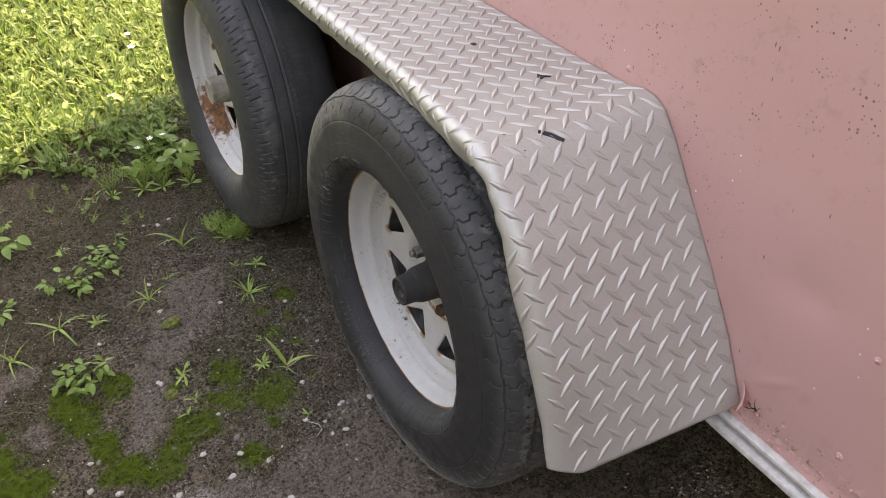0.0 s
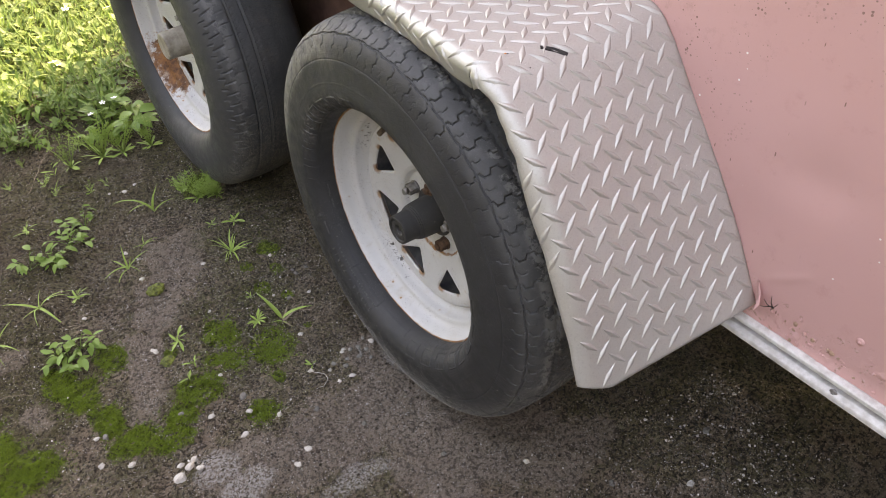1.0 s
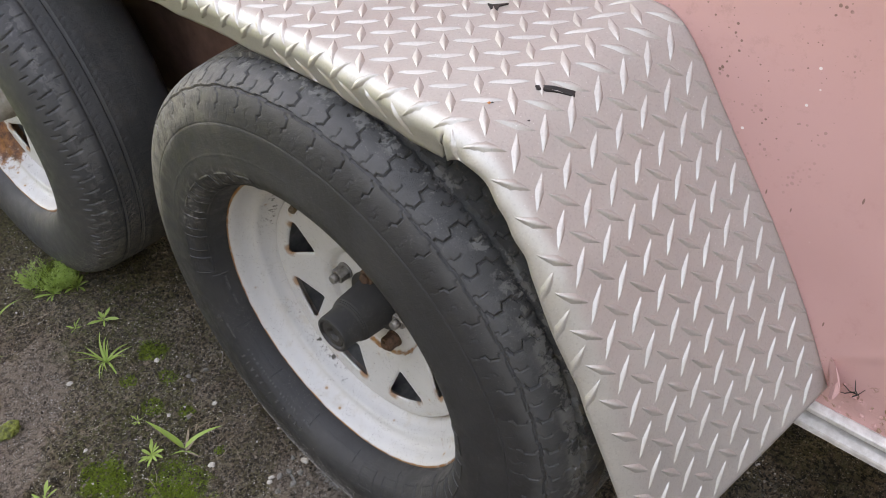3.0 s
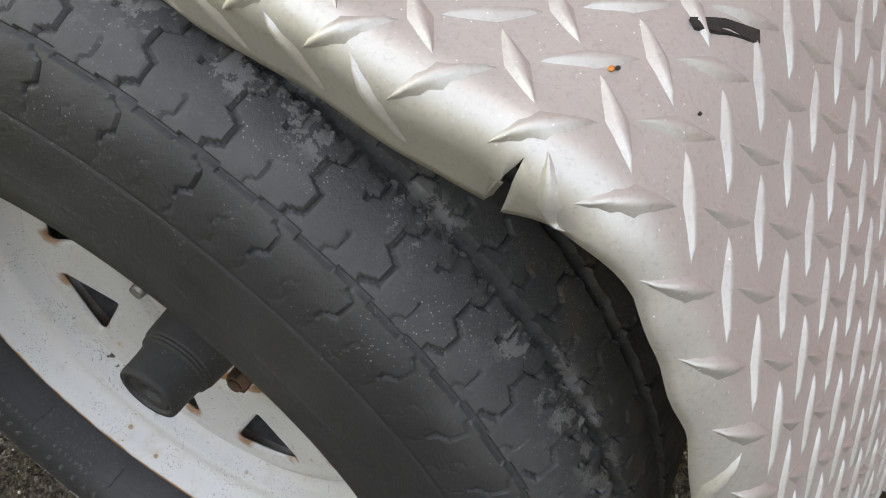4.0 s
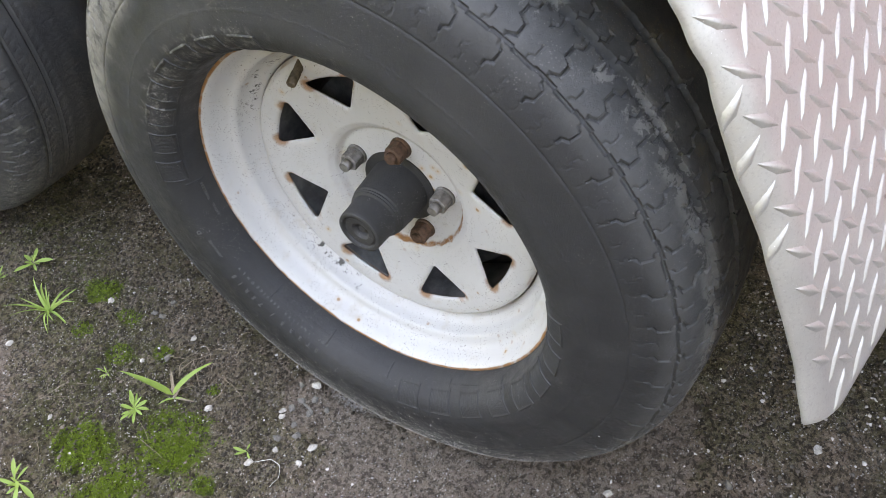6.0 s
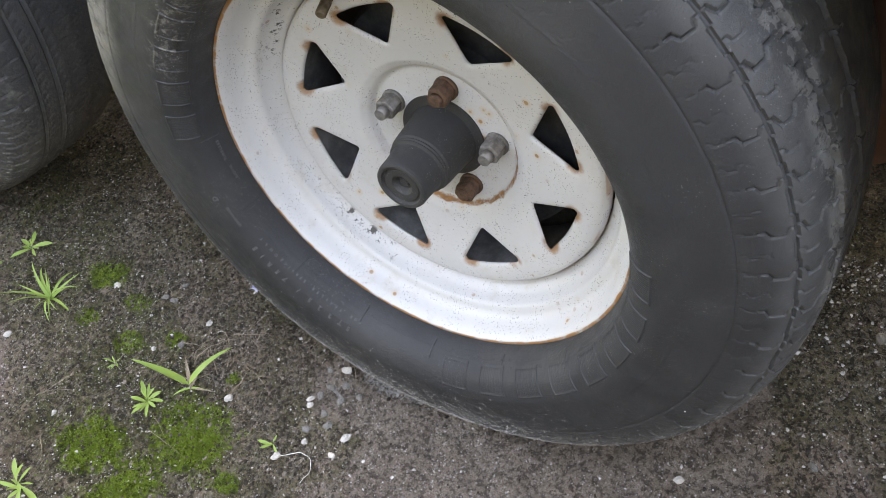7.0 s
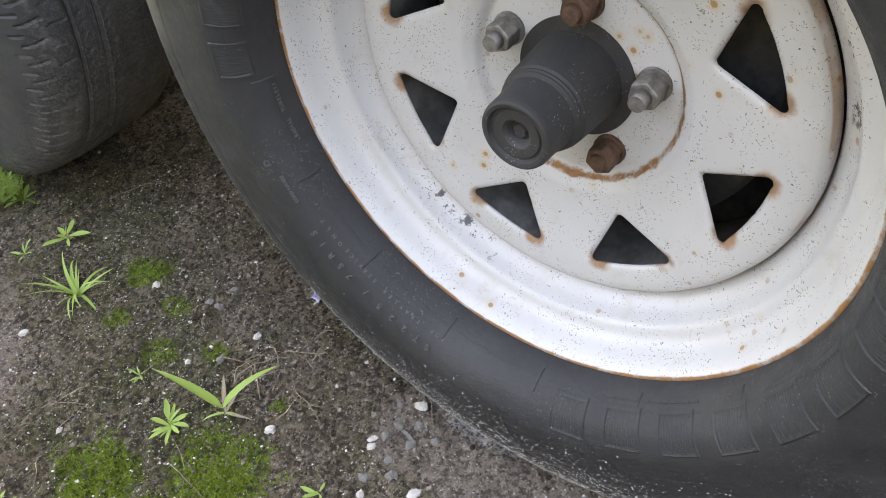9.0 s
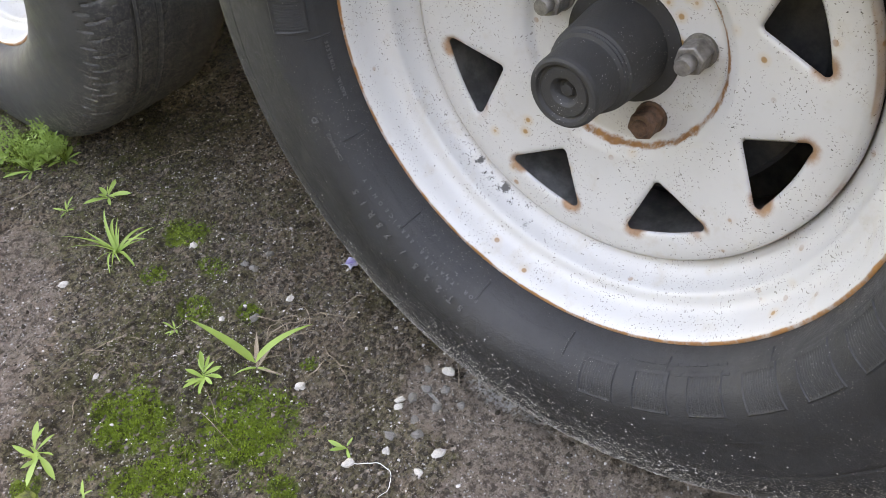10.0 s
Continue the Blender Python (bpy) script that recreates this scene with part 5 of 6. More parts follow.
def bushy_weed(x, y, size, stems, seed):
    """A dense low weed of thin stems set with many tiny leaflets."""
    root, rng = weed("bushy_weed", x, y, size, stems, "dense bushy weed with tiny bright green leaflets", seed)
    for k in range(stems):
        a, lean = rng.uniform(0, 6.28), rng.uniform(0.1, 1.3)
        tip = Vector((math.cos(a) * lean, math.sin(a) * lean, 1.0)).normalized() * size * rng.uniform(0.6, 1.1)
        under(new("stem", stem_mesh("stem", [(0, 0, 0), tip * 0.5 + Vector((0, 0, size * 0.05)), tip], size * 0.010, GRASS, 3)), root)
        verts, faces = [], []
        for q in range(18):
            t = 0.25 + 0.75 * q / 17
            p = tip * t + Vector((0, 0, size * 0.10 * t * (1 - t)))
            b, up, long_ = a + rng.choice((-1, 1)) * rng.uniform(0.6, 1.7), rng.uniform(-0.1, 0.8), size * rng.uniform(0.09, 0.2) * (1.15 - 0.5 * t)
            d = Vector((math.cos(b) * math.cos(up), math.sin(b) * math.cos(up), math.sin(up))) * long_
            side = Vector((-math.sin(b), math.cos(b), rng.uniform(-0.4, 0.4))) * long_ * 0.22
            i = len(verts)
            verts += [p, p + d * 0.55 + side, p + d, p + d * 0.55 - side]
            faces += [(i, i + 3, i + 2, i + 1)]
        under(new("leaf_spray", mesh_of("leaf_spray", verts, faces, GRASS, False)), root)


grass_tuft(-0.128, 0.505, 0.062, 16, 1, 1.05)
rosette(-0.183, 0.276, 0.024, 15, 2, 0.5)
rosette(-0.077, 0.597, 0.034, 8, 3, 0.2)
rosette(-0.121, 0.622, 0.024, 6, 4, 0.15)
rosette(-0.160, 0.356, 0.019, 6, 5, 0.1)
rosette(-0.154, 0.114, 0.020, 4, 6, 0.2)
rosette(-0.331, 0.325, 0.036, 8, 7, 0.5)
rosette(-0.331, 0.254, 0.022, 4, 8, 0.5)
rosette(-0.355, 0.225, 0.020, 3, 108, 0.5)
bushy_weed(-0.078, 0.735, 0.060, 13, 9)
seed_weed(-0.060, 0.728, 0.075, 8, 209)
seed_weed(-0.085, 0.760, 0.070, 6, 210)
seed_weed(-0.100, 0.745, 0.085, 5, 109)
bushy_weed(-0.120, 0.79, 0.055, 14, 10)
bushy_weed(-0.045, 0.768, 0.04, 9, 1010)
seed_weed(-0.22, 1.06, 0.13, 7, 11)
seed_weed(-0.30, 1.07, 0.10, 5, 12)
broad_weed(-0.10, 1.12, 0.11, 12, 13, 3)
seed_weed(-0.17, 1.05, 0.11, 9, 110)
seed_weed(-0.10, 1.04, 0.09, 7, 111)
broad_weed(-0.17, 1.18, 0.08, 7, 14, 1)
broad_weed(-0.401, 0.763, 0.052, 9, 15)
broad_weed(-0.455, 0.715, 0.052, 9, 16)
broad_weed(-0.355, 0.81, 0.045, 7, 17)
broad_weed(-0.515, 0.425, 0.055, 12, 18)
broad_weed(-0.49, 0.44, 0.045, 8, 19)
broad_weed(-0.60, 0.95, 0.10, 6, 20)
broad_weed(-0.50, 0.735, 0.05, 7, 21)
broad_weed(-0.63, 0.70, 0.055, 8, 121)
rosette(-0.343, 1.065, 0.036, 3, 22, 0.6)
rosette(-0.446, 0.580, 0.028, 9, 23, 0.5)
rosette(-0.465, 0.862, 0.032, 8, 24, 0.5)
grass_tuft(-0.206, 0.756, 0.10, 6, 26, 1.25)
grass_tuft(-0.329, 0.600, 0.065, 7, 27, 1.1)
grass_tuft(-0.52, 0.60, 0.08, 7, 28, 0.8)
grass_tuft(-0.27, 0.66, 0.04, 5, 29, 0.9)
grass_tuft(-0.62, 0.55, 0.07, 8, 30)
fringe = random.Random(77)
for k in range(18):
    x = fringe.uniform(-1.0, -0.12)
    broad_weed(x, 1.33 + 0.30 * (x + 0.2) + fringe.uniform(-0.02, 0.26), fringe.uniform(0.06, 0.105), fringe.randint(7, 11), 700 + k)
scatter = random.Random(404)
for k in range(34):
    x, y = scatter.uniform(-0.75, -0.02), 0.85 + 0.6 * scatter.random() ** 0.8
    (broad_weed, bushy_weed, seed_weed, grass_tuft)[k % 4](x, y, scatter.uniform(0.025, 0.05), scatter.randint(5, 8), 500 + k)


def two_leaf_grass():
    """Young grass with one long upright leaf, one arching leaf and dry sheaths at its foot."""
    root = tagged(new("grass_shoot"), "young grass shoot with two long bright leaves", "weed", "weeds on the soil")
    root.location = on_ground(-0.145, 0.243)
    for turn, lift, size, m in ((24, 0.95, 0.075, 0), (-112, 0.80, 0.066, 1), (50, 0.35, 0.024, 1), (-150, 0.10, 0.022, 1)):
        o = under(new("blade", leaf_mesh("blade", GRASS, 1.0, 0.115, 0.45 + 0.6 * m, 0.4, 8, 0.55)), root)
        o.matrix_basis = Matrix.Translation((0, 0, 0.012 if lift > 0.5 else 0.004)) @ Matrix.Rotation(radians(turn), 4, "Z") @ Matrix.Rotation(lift, 4, "X") @ Matrix.Scale(size, 4)
    for turn, size in ((-40, 0.05), (-70, 0.04), (200, 0.03)):
        o = under(new("dry_sheath", leaf_mesh("dry_sheath", DRY, 1.0, 0.09, 0.3, 0.4, 4, 0.6)), root)
        o.matrix_basis = Matrix.Translation((0, 0, 0.003)) @ Matrix.Rotation(radians(turn), 4, "Z") @ Matrix.Rotation(0.12, 4, "X") @ Matrix.Scale(size, 4)


two_leaf_grass()


def mossy_clod(x, y, r):
    """A lump of soil wholly overgrown with moss."""
    bm = bmesh.new()
    bmesh.ops.create_icosphere(bm, subdivisions=4, radius=1.0)
    for v in bm.verts:
        k = 1 + 0.3 * noise.noise(v.co * 2.1) + 0.12 * noise.noise(v.co * 7) + 0.08 * noise.noise(v.co * 17)
        v.co = Vector((v.co.x * k * 1.15, v.co.y * k, v.co.z * k * 0.5)) * r
    me = bpy.data.meshes.new("mossy_clod")
    bm.to_mesh(me)
    bm.free()
    me.materials.append(MOSS_CLOD)
    o = tagged(new("mossy_clod", me), "small lump of soil overgrown with dark green moss", "soil clod")
    o.location = on_ground(x, y) + Vector((0, 0, r * 0.2))


MOSS_CLOD = plain("moss_on_soil", (0.03, 0.035, 0.010), (0.14, 0.165, 0.03), 0.95, 0.0, 130, 1.0)
mossy_clod(-0.308, 0.503, 0.016)
mossy_clod(-0.367, 0.303, 0.013)


# ---- stones, sticks and scraps ----
def stone_mesh(name, material, seed, flat=0.65):
    bm = bmesh.new()
    bmesh.ops.create_icosphere(bm, subdivisions=2, radius=1.0)
    for v in bm.verts:
        k = 1 + 0.46 * noise.noise(v.co * 1.3 + Vector((seed * 7.1, 0, 0))) + 0.10 * noise.noise(v.co * 3.4 + Vector((0, seed * 3.3, 0)))
        v.co = Vector((v.co.x * k * 1.15, v.co.y * k * 0.9, v.co.z * k * flat))
    me = bpy.data.meshes.new(name)
    bm.to_mesh(me)
    bm.free()
    me.materials.append(material)
    return me


WHITES = [stone_mesh("pebble", STONE_WHITE, k) for k in range(4)]
GREYS = [stone_mesh("pebble", STONE_GREY, k + 9) for k in range(4)]


def pebble(x, y, r, pale, seed):
    rng = random.Random(seed)
    o = new("pebble", (WHITES if pale else GREYS)[seed % 4])
    o.matrix_world = Matrix.Translation(on_ground(x, y) + Vector((0, 0, r * 0.25))) @ Matrix.Rotation(rng.uniform(0, 6.28), 4, "Z") @ Matrix.Rotation(rng.uniform(-0.3, 0.3), 4, "X") @ Matrix.Scale(r, 4)
    tagged(o, "small white pebble lying on dark soil" if pale else "small grey pebble lying on dark soil", "pebble", "pebbles on the soil")


STONES = [(-0.131, 0.199, 6, 1), (-0.068, 0.443, 7, 1), (-0.193, 0.517, 6, 1), (-0.134, 0.047, 5, 1), (-0.109, 0.047, 6, 1), (-0.133, 0.087, 5, 1), (-0.119, 0.094, 6, 0), (-0.032, 0.096, 7, 1), (-0.052, 0.356, 6, 0), (-0.057, 0.293, 5, 1),
          (0.030, 0.277, 6, 1), (-0.166, 0.101, 6, 1), (-0.050, 0.085, 6, 0), (-0.060, 0.100, 6, 0), (-0.075, 0.105, 6, 0), (-0.085, 0.112, 5, 1), (-0.092, 0.108, 5, 1), (-0.07, 0.080, 7, 0), (-0.055, 0.062, 5, 0), (-0.095, 0.085, 6, 0), (-0.105, 0.072, 6, 0), (-0.04, 0.115, 5, 0),
          (-0.018, -0.002, 4, 1), (-0.025, 0.36, 5, 0), (-0.052, 0.372, 6, 0), (-0.232, 0.883, 7, 1), (-0.38, 0.347, 6, 1), (-0.293, 0.131, 9, 0), (-0.20, 0.90, 6, 1), (-0.245, 0.374, 4, 1), (-0.30, 0.62, 5, 1), (-0.10, 0.30, 6, 0), (-0.12, 0.33, 4, 1), (0.06, 0.36, 5, 0), (0.10, 0.30, 6, 0),
          (-0.33, 0.05, 8, 1), (-0.30, 0.09, 7, 1), (-0.26, 0.05, 6, 1), (-0.20, 0.02, 6, 0), (-0.15, -0.06, 6, 0), (-0.08, -0.20, 6, 0), (0.02, -0.30, 6, 1), (0.10, -0.42, 7, 0), (0.20, -0.50, 8, 1), (0.12, -0.55, 6, 0), (-0.377, 0.338, 7, 1), (-0.255, -0.043, 8, 1), (-0.286, -0.061, 7, 1), (-0.554, 0.147, 7, 1), (-0.51, 0.111, 7, 1), (-0.54, 0.207, 6, 1), (-0.526, 0.2, 7, 0), (-0.304, 0.198, 5, 1), (-0.423, 0.055, 8, 1), (-0.42, 0.035, 8, 1), (-0.434, 0.045, 9, 1), (-0.456, 0.035, 12, 1), (-0.445, 0.06, 7, 1), (-0.319, 0.549, 7, 1), (-0.315, 0.656, 6, 1), (-0.456, 0.519, 6, 1), (-0.107, 0.045, 6, 1), (-0.264, 0.898, 5, 1), (0.0, -0.45, 5, 1), (-0.36, 0.12, 7, 1), (-0.40, 0.16, 6, 0), (0.3, -0.45, 8, 0)]
for k, (x, y, r, pale) in enumerate(STONES):
    pebble(x, y, r / 1000 * 0.82, pale, k)


def gravel(count, seed, lo, hi, x0, x1, y0, y1, bias):
    """Many small stones pressed into the soil, too many to count."""
    rng = random.Random(seed)
    bm = bmesh.new()
    bmesh.ops.create_icosphere(bm, subdivisions=1, radius=1.0)
    base_v, base_f = [v.co.copy() for v in bm.verts], [[v.index for v in f.verts] for f in bm.faces]
    bm.free()
    verts, faces = [], []
    while count:
        x, y = rng.uniform(x0, x1), rng.uniform(y0, y1)
        if rng.random() > 0.25 + bias * (noise.noise(Vector((x * 9, y * 9, 4))) + 0.35):
            continue
        count -= 1
        r = lo * (hi / lo) ** (rng.random() ** 2.2)
        p = on_ground(x, y) + Vector((0, 0, r * 0.3))
        sx, sy, sz, turn = rng.uniform(0.8, 1.3), rng.uniform(0.7, 1.1), rng.uniform(0.5, 0.9), rng.uniform(0, 6.28)
        c, s = math.cos(turn), math.sin(turn)
        i = len(verts)
        for v in base_v:
            k = r * rng.uniform(0.5, 1.25)
            a, b = v.x * sx * k, v.y * sy * k
            verts.append((p.x + a * c - b * s, p.y + a * s + b * c, p.z + v.z * sz * k))
        faces += [tuple(i + q for q in f) for f in base_f]
    return mesh_of("gravel", verts, faces, PEBBLE, False)


tagged(new("grit", gravel(15000, 15, 0.0005, 0.0014, -0.45, 0.16, -0.15, 0.62, 1.6)), "fine pale grit strewn over dark soil", "grit", kind="stuff")
tagged(new("gravel", gravel(1500, 25, 0.0010, 0.0034, 0.12, 0.42, -0.62, -0.36, 0.9)), "loose grey gravel beside the fender foot", "gravel", kind="stuff")
tagged(new("gravel", gravel(9000, 5, 0.0004, 0.0026, -0.65, 0.45, -0.7, 0.95, 1.2)), "scattered fine grey and white gravel on soil", "gravel", kind="stuff")


def clods(count, seed):
    rng = random.Random(seed)
    bm = bmesh.new()
    bmesh.ops.create_icosphere(bm, subdivisions=1, radius=1.0)
    base_v, base_f = [v.co.copy() for v in bm.verts], [[v.index for v in f.verts] for f in bm.faces]
    bm.free()
    verts, faces = [], []
    for _ in range(count):
        x, y = rng.uniform(-0.65, 0.35), rng.uniform(-0.5, 1.25)
        if rng.random() < 0.55:
            x, y = rng.gauss(-0.10, 0.13), rng.uniform(-0.1, 0.75)
        if noise.noise(Vector((x * 16, y * 16, 6))) + rng.uniform(-0.5, 0.5) < -0.1:
            continue
        if rng.random() < 0.85 and any(((x - q[0]) / q[2]) ** 2 + ((y - q[1]) / q[3]) ** 2 < 1.2 for q in SAND):
            continue
        r = 0.0006 * 4.6 ** (rng.random() ** 2.2)
        p = on_ground(x, y)
        i = len(verts)
        for v in base_v:
            k = r * rng.uniform(0.35, 1.45)
            verts.append((p.x + v.x * k * 1.2, p.y + v.y * k, p.z + v.z * k * 0.85))
        faces += [tuple(i + q for q in f) for f in base_f]
    return mesh_of("soil_crumbs", verts, faces, CRUMB, False)


tagged(new("soil_crumbs", clods(56000, 8)), "crumbs of dark damp soil", "soil", kind="stuff")


def stick(points, radius, label="thin dry grass stalk lying on soil", material=None, name="dry_stalk"):
    radius *= 0.48
    k, bent = np.array([points[0], *points, points[-1]], float), []
    for a, b, c, d in zip(k, k[1:], k[2:], k[3:]):
        for t in np.linspace(0, 1, 5, endpoint=False):
            bent.append(0.5 * (2 * b + (c - a) * t + (2 * a - 5 * b + 4 * c - d) * t * t + (3 * b - a - 3 * c + d) * t**3))
    bent.append(k[-1])
    pts = [on_ground(x, y) + Vector((0.0015 * noise.noise(Vector((x * 90, y * 90, 1))), 0.0015 * noise.noise(Vector((x * 90, y * 90, 6))), radius + 0.0015 + h)) for x, y, h in bent]
    tagged(new(name, stem_mesh(name, pts, radius, material or DRY)), label, "twig", "dry stalks on the soil")


stick([(-0.208, 0.255, 0.001), (-0.212, 0.222, 0.001), (-0.216, 0.191, 0.0)], 0.0008)
stick([(-0.19, 0.285, 0.006), (-0.192, 0.262, 0.002), (-0.205, 0.235, 0.0)], 0.0009)
stick([(-0.27, 0.37, 0), (-0.285, 0.345, 0.003), (-0.30, 0.335, 0)], 0.0011)
stick([(-0.060, 0.245, 0.002), (-0.085, 0.262, 0.006), (-0.115, 0.268, 0.002)], 0.0014)
stick([(-0.035, 0.215, 0.002), (-0.05, 0.235, 0.004), (-0.062, 0.262, 0.001)], 0.0012)
stick([(-0.01, 0.225, 0.004), (-0.022, 0.232, 0.006), (-0.04, 0.238, 0.003)], 0.0011)
stick([(-0.09, 0.19, 0.001), (-0.10, 0.165, 0.003), (-0.115, 0.15, 0.002)], 0.0009)
stick([(-0.075, 0.225, 0.001), (-0.09, 0.20, 0.004), (-0.088, 0.175, 0.002), (-0.07, 0.16, 0.003)], 0.0010)
stick([(-0.045, 0.072, 0.004), (-0.03, 0.085, 0.004), (-0.012, 0.10, 0.006)], 0.0012)
stick([(-0.23, 0.40, 0.001), (-0.20, 0.385, 0.004), (-0.185, 0.362, 0.001)], 0.0010)
stick([(-0.24, 0.41, 0.002), (-0.215, 0.372, 0.004), (-0.225, 0.35, 0.001)], 0.0009)
stick([(0.0, 0.62, 0), (0.04, 0.60, 0.002), (0.07, 0.57, 0)], 0.0010)
stick([(-0.21, 0.72, 0), (-0.15, 0.70, 0.003), (-0.10, 0.71, 0)], 0.0018)
stick([(-0.15, 0.98, 0), (-0.19, 1.02, 0.003), (-0.21, 1.07, 0)], 0.0018)
stick([(-0.42, 1.02, 0), (-0.36, 1.12, 0.003), (-0.30, 1.20, 0)], 0.0018)
stick([(-0.50, 0.52, 0), (-0.46, 0.50, 0.002), (-0.43, 0.51, 0)], 0.0014)
stick([(-0.642, 0.535, 0), (-0.63, 0.59, 0.003), (-0.614, 0.64, 0)], 0.0022)
stick([(-0.705, 0.426, 0), (-0.65, 0.405, 0.003), (-0.597, 0.378, 0)], 0.0018)
stick([(-0.15, -0.121, 0), (-0.14, -0.155, 0.003), (-0.129, -0.195, 0)], 0.0016)
stick([(-0.523, 0.608, 0), (-0.505, 0.604, 0.003), (-0.491, 0.595, 0)], 0.0028)
stick([(-0.12, 0.262, 0.003), (-0.10, 0.272, 0.006), (-0.075, 0.27, 0.002)], 0.0012)
stick([(-0.11, 0.235, 0.002), (-0.095, 0.252, 0.005), (-0.07, 0.262, 0.002)], 0.0012)
stick([(-0.10, 0.30, 0.002), (-0.09, 0.275, 0.005), (-0.095, 0.25, 0.002)], 0.0010)
stick([(-0.166, 0.101, 0.0), (-0.150, 0.082, 0.002), (-0.148, 0.068, 0.002), (-0.160, 0.058, 0.001), (-0.178, 0.06, 0.0)], 0.0009, "pale curled root thread on soil", PETAL, "root_thread")
tangle = random.Random(31)
for k in range(16):
    x, y, a, q = tangle.gauss(-0.085, 0.03), tangle.gauss(0.245, 0.03), tangle.uniform(0, 6.28), tangle.uniform(0.012, 0.034)
    stick([(x, y, 0.001), (x + q * 0.5 * math.cos(a), y + q * 0.5 * math.sin(a), tangle.uniform(0.002, 0.008)), (x + q * math.cos(a + 0.3), y + q * math.sin(a + 0.3), 0.001)], tangle.uniform(0.0008, 0.0016))
rngs = random.Random(77)
for k in range(26):
    x, y = rngs.uniform(-0.6, 0.1), rngs.uniform(-0.1, 1.15)
    if x > -0.06 and y < 0.25:
        continue
    a, q = rngs.uniform(0, 6.28), rngs.uniform(0.012, 0.04)
    stick([(x, y, 0.0), (x + q * 0.5 * math.cos(a), y + q * 0.5 * math.sin(a), 0.003), (x + q * math.cos(a + 0.4), y + q * math.sin(a + 0.4), 0.0)], rngs.uniform(0.0005, 0.001))


# ---- moss tufts ----
def moss(count, seed):
    rng = random.Random(seed)
    verts, faces = [], []
    for _ in range(count):
        cx, cy, rx, ry = rng.choices(MOSS, [m[2] * m[3] * (0.25 if m[2] < 0.026 else 1) for m in MOSS])[0]
        x, y = rng.gauss(cx, rx * 0.55), rng.gauss(cy, ry * 0.55)
        if noise.noise(Vector((x * 30, y * 30, 1))) + 0.7 * noise.noise(Vector((x * 80, y * 80, 3))) < 0.45 * (math.hypot((x - cx) / rx, (y - cy) / ry) - 0.95) + rng.uniform(-0.15, 0.15):
            continue
        p = on_ground(x, y)
        for q in range(5):
            a, h, w = rng.uniform(0, 6.28), rng.uniform(0.0008, 0.0019), rng.uniform(0.0006, 0.0010)
            lean = Vector((math.cos(a), math.sin(a), 0)) * h * 0.7
            side = Vector((-math.sin(a), math.cos(a), 0)) * w
            o = p + Vector((rng.uniform(-1, 1), rng.uniform(-1, 1), 0)) * 0.002
            i = len(verts)
            verts += [o - side, o + side, o + lean + Vector((0, 0, h))]
            faces.append((i, i + 1, i + 2))
    return mesh_of("moss", verts, faces, MOSS_MAT, False)


tagged(new("moss", moss(36000, 21)), "short velvety green moss on damp soil", "moss", kind="stuff")


# ---- lawn of weeds beyond the wheels ----
def lawn(count, seed):
    rng = random.Random(seed)
    verts, faces = [], []
    while count:
        if rng.random() < 0.74:
            x, y = rng.gauss(-0.35, 0.75), 1.2 + 4.6 * rng.random() ** 1.6
        else:
            x, y = rng.gauss(-0.6, 2.2), 1.2 + abs(rng.gauss(0, 3.2))
        edge = 1.36 + 0.30 * max(x + 0.2, -1.2) * (x < -0.2) + 0.22 * noise.noise(Vector((x * 3, y * 3, 8))) + 0.12 * noise.noise(Vector((x * 11, y * 11, 5)))
        if y < edge or (x > 0.15 and y < 1.5) or (0.2 < x < 2.25 and y < 2.45):
            continue
        count -= 1
        thick = 0.5 + 0.5 * noise.noise(Vector((x * 5, y * 5, 3)))
        p = on_ground(x, y) + Vector((0, 0, rng.random() ** 1.5 * (0.02 + 0.08 * thick)))
        a, up = rng.uniform(0, 6.28), rng.uniform(-0.2, 0.9)
        blade = rng.random() < 0.45
        n_, w_ = (rng.uniform(0.04, 0.09), rng.uniform(0.002, 0.004)) if blade else (0.012 * 4.2 ** (rng.random() ** 1.4), 0)
        w_ = w_ or n_ * rng.uniform(0.22, 0.42)
        if blade:
            up = rng.uniform(0.5, 1.4)
        d = Vector((math.cos(a) * math.cos(up), math.sin(a) * math.cos(up), math.sin(up)))
        side = Vector((-math.sin(a), math.cos(a), rng.uniform(-0.4, 0.4))).normalized() * w_
        sag = Vector((0, 0, -n_ * rng.uniform(0.05, 0.3)))
        i = len(verts)
        verts += [p, p + d * n_ * 0.45 + side, p + d * n_ * 0.45 - Vector((0, 0, w_ * 0.3)), p + d * n_ * 0.45 - side, p + d * n_ + sag]
        faces += [(i, i + 2, i + 1), (i, i + 3, i + 2), (i + 1, i + 2, i + 4), (i + 2, i + 3, i + 4)]
    return mesh_of("lawn", verts, faces, LAWN, False)


tagged(new("lawn", lawn(64000, 31)), "sunlit lawn of mixed green weeds and grass", "lawn", kind="stuff")
rngf = random.Random(5)
for k in range(34):
    x, y = rngf.uniform(-0.9, 0.35), rngf.uniform(1.5, 2.8)
    f = tagged(new("clover_flower", FLOWER), "tiny white wild flower standing in the lawn", "flower", "flowers in the lawn")
    f.matrix_world = Matrix.Translation(on_ground(x, y) + Vector((0, 0, rngf.uniform(0.06, 0.11)))) @ Matrix.Rotation(rngf.uniform(-0.5, 0.5), 4, "X") @ Matrix.Scale(rngf.uniform(0.9, 1.5), 4)


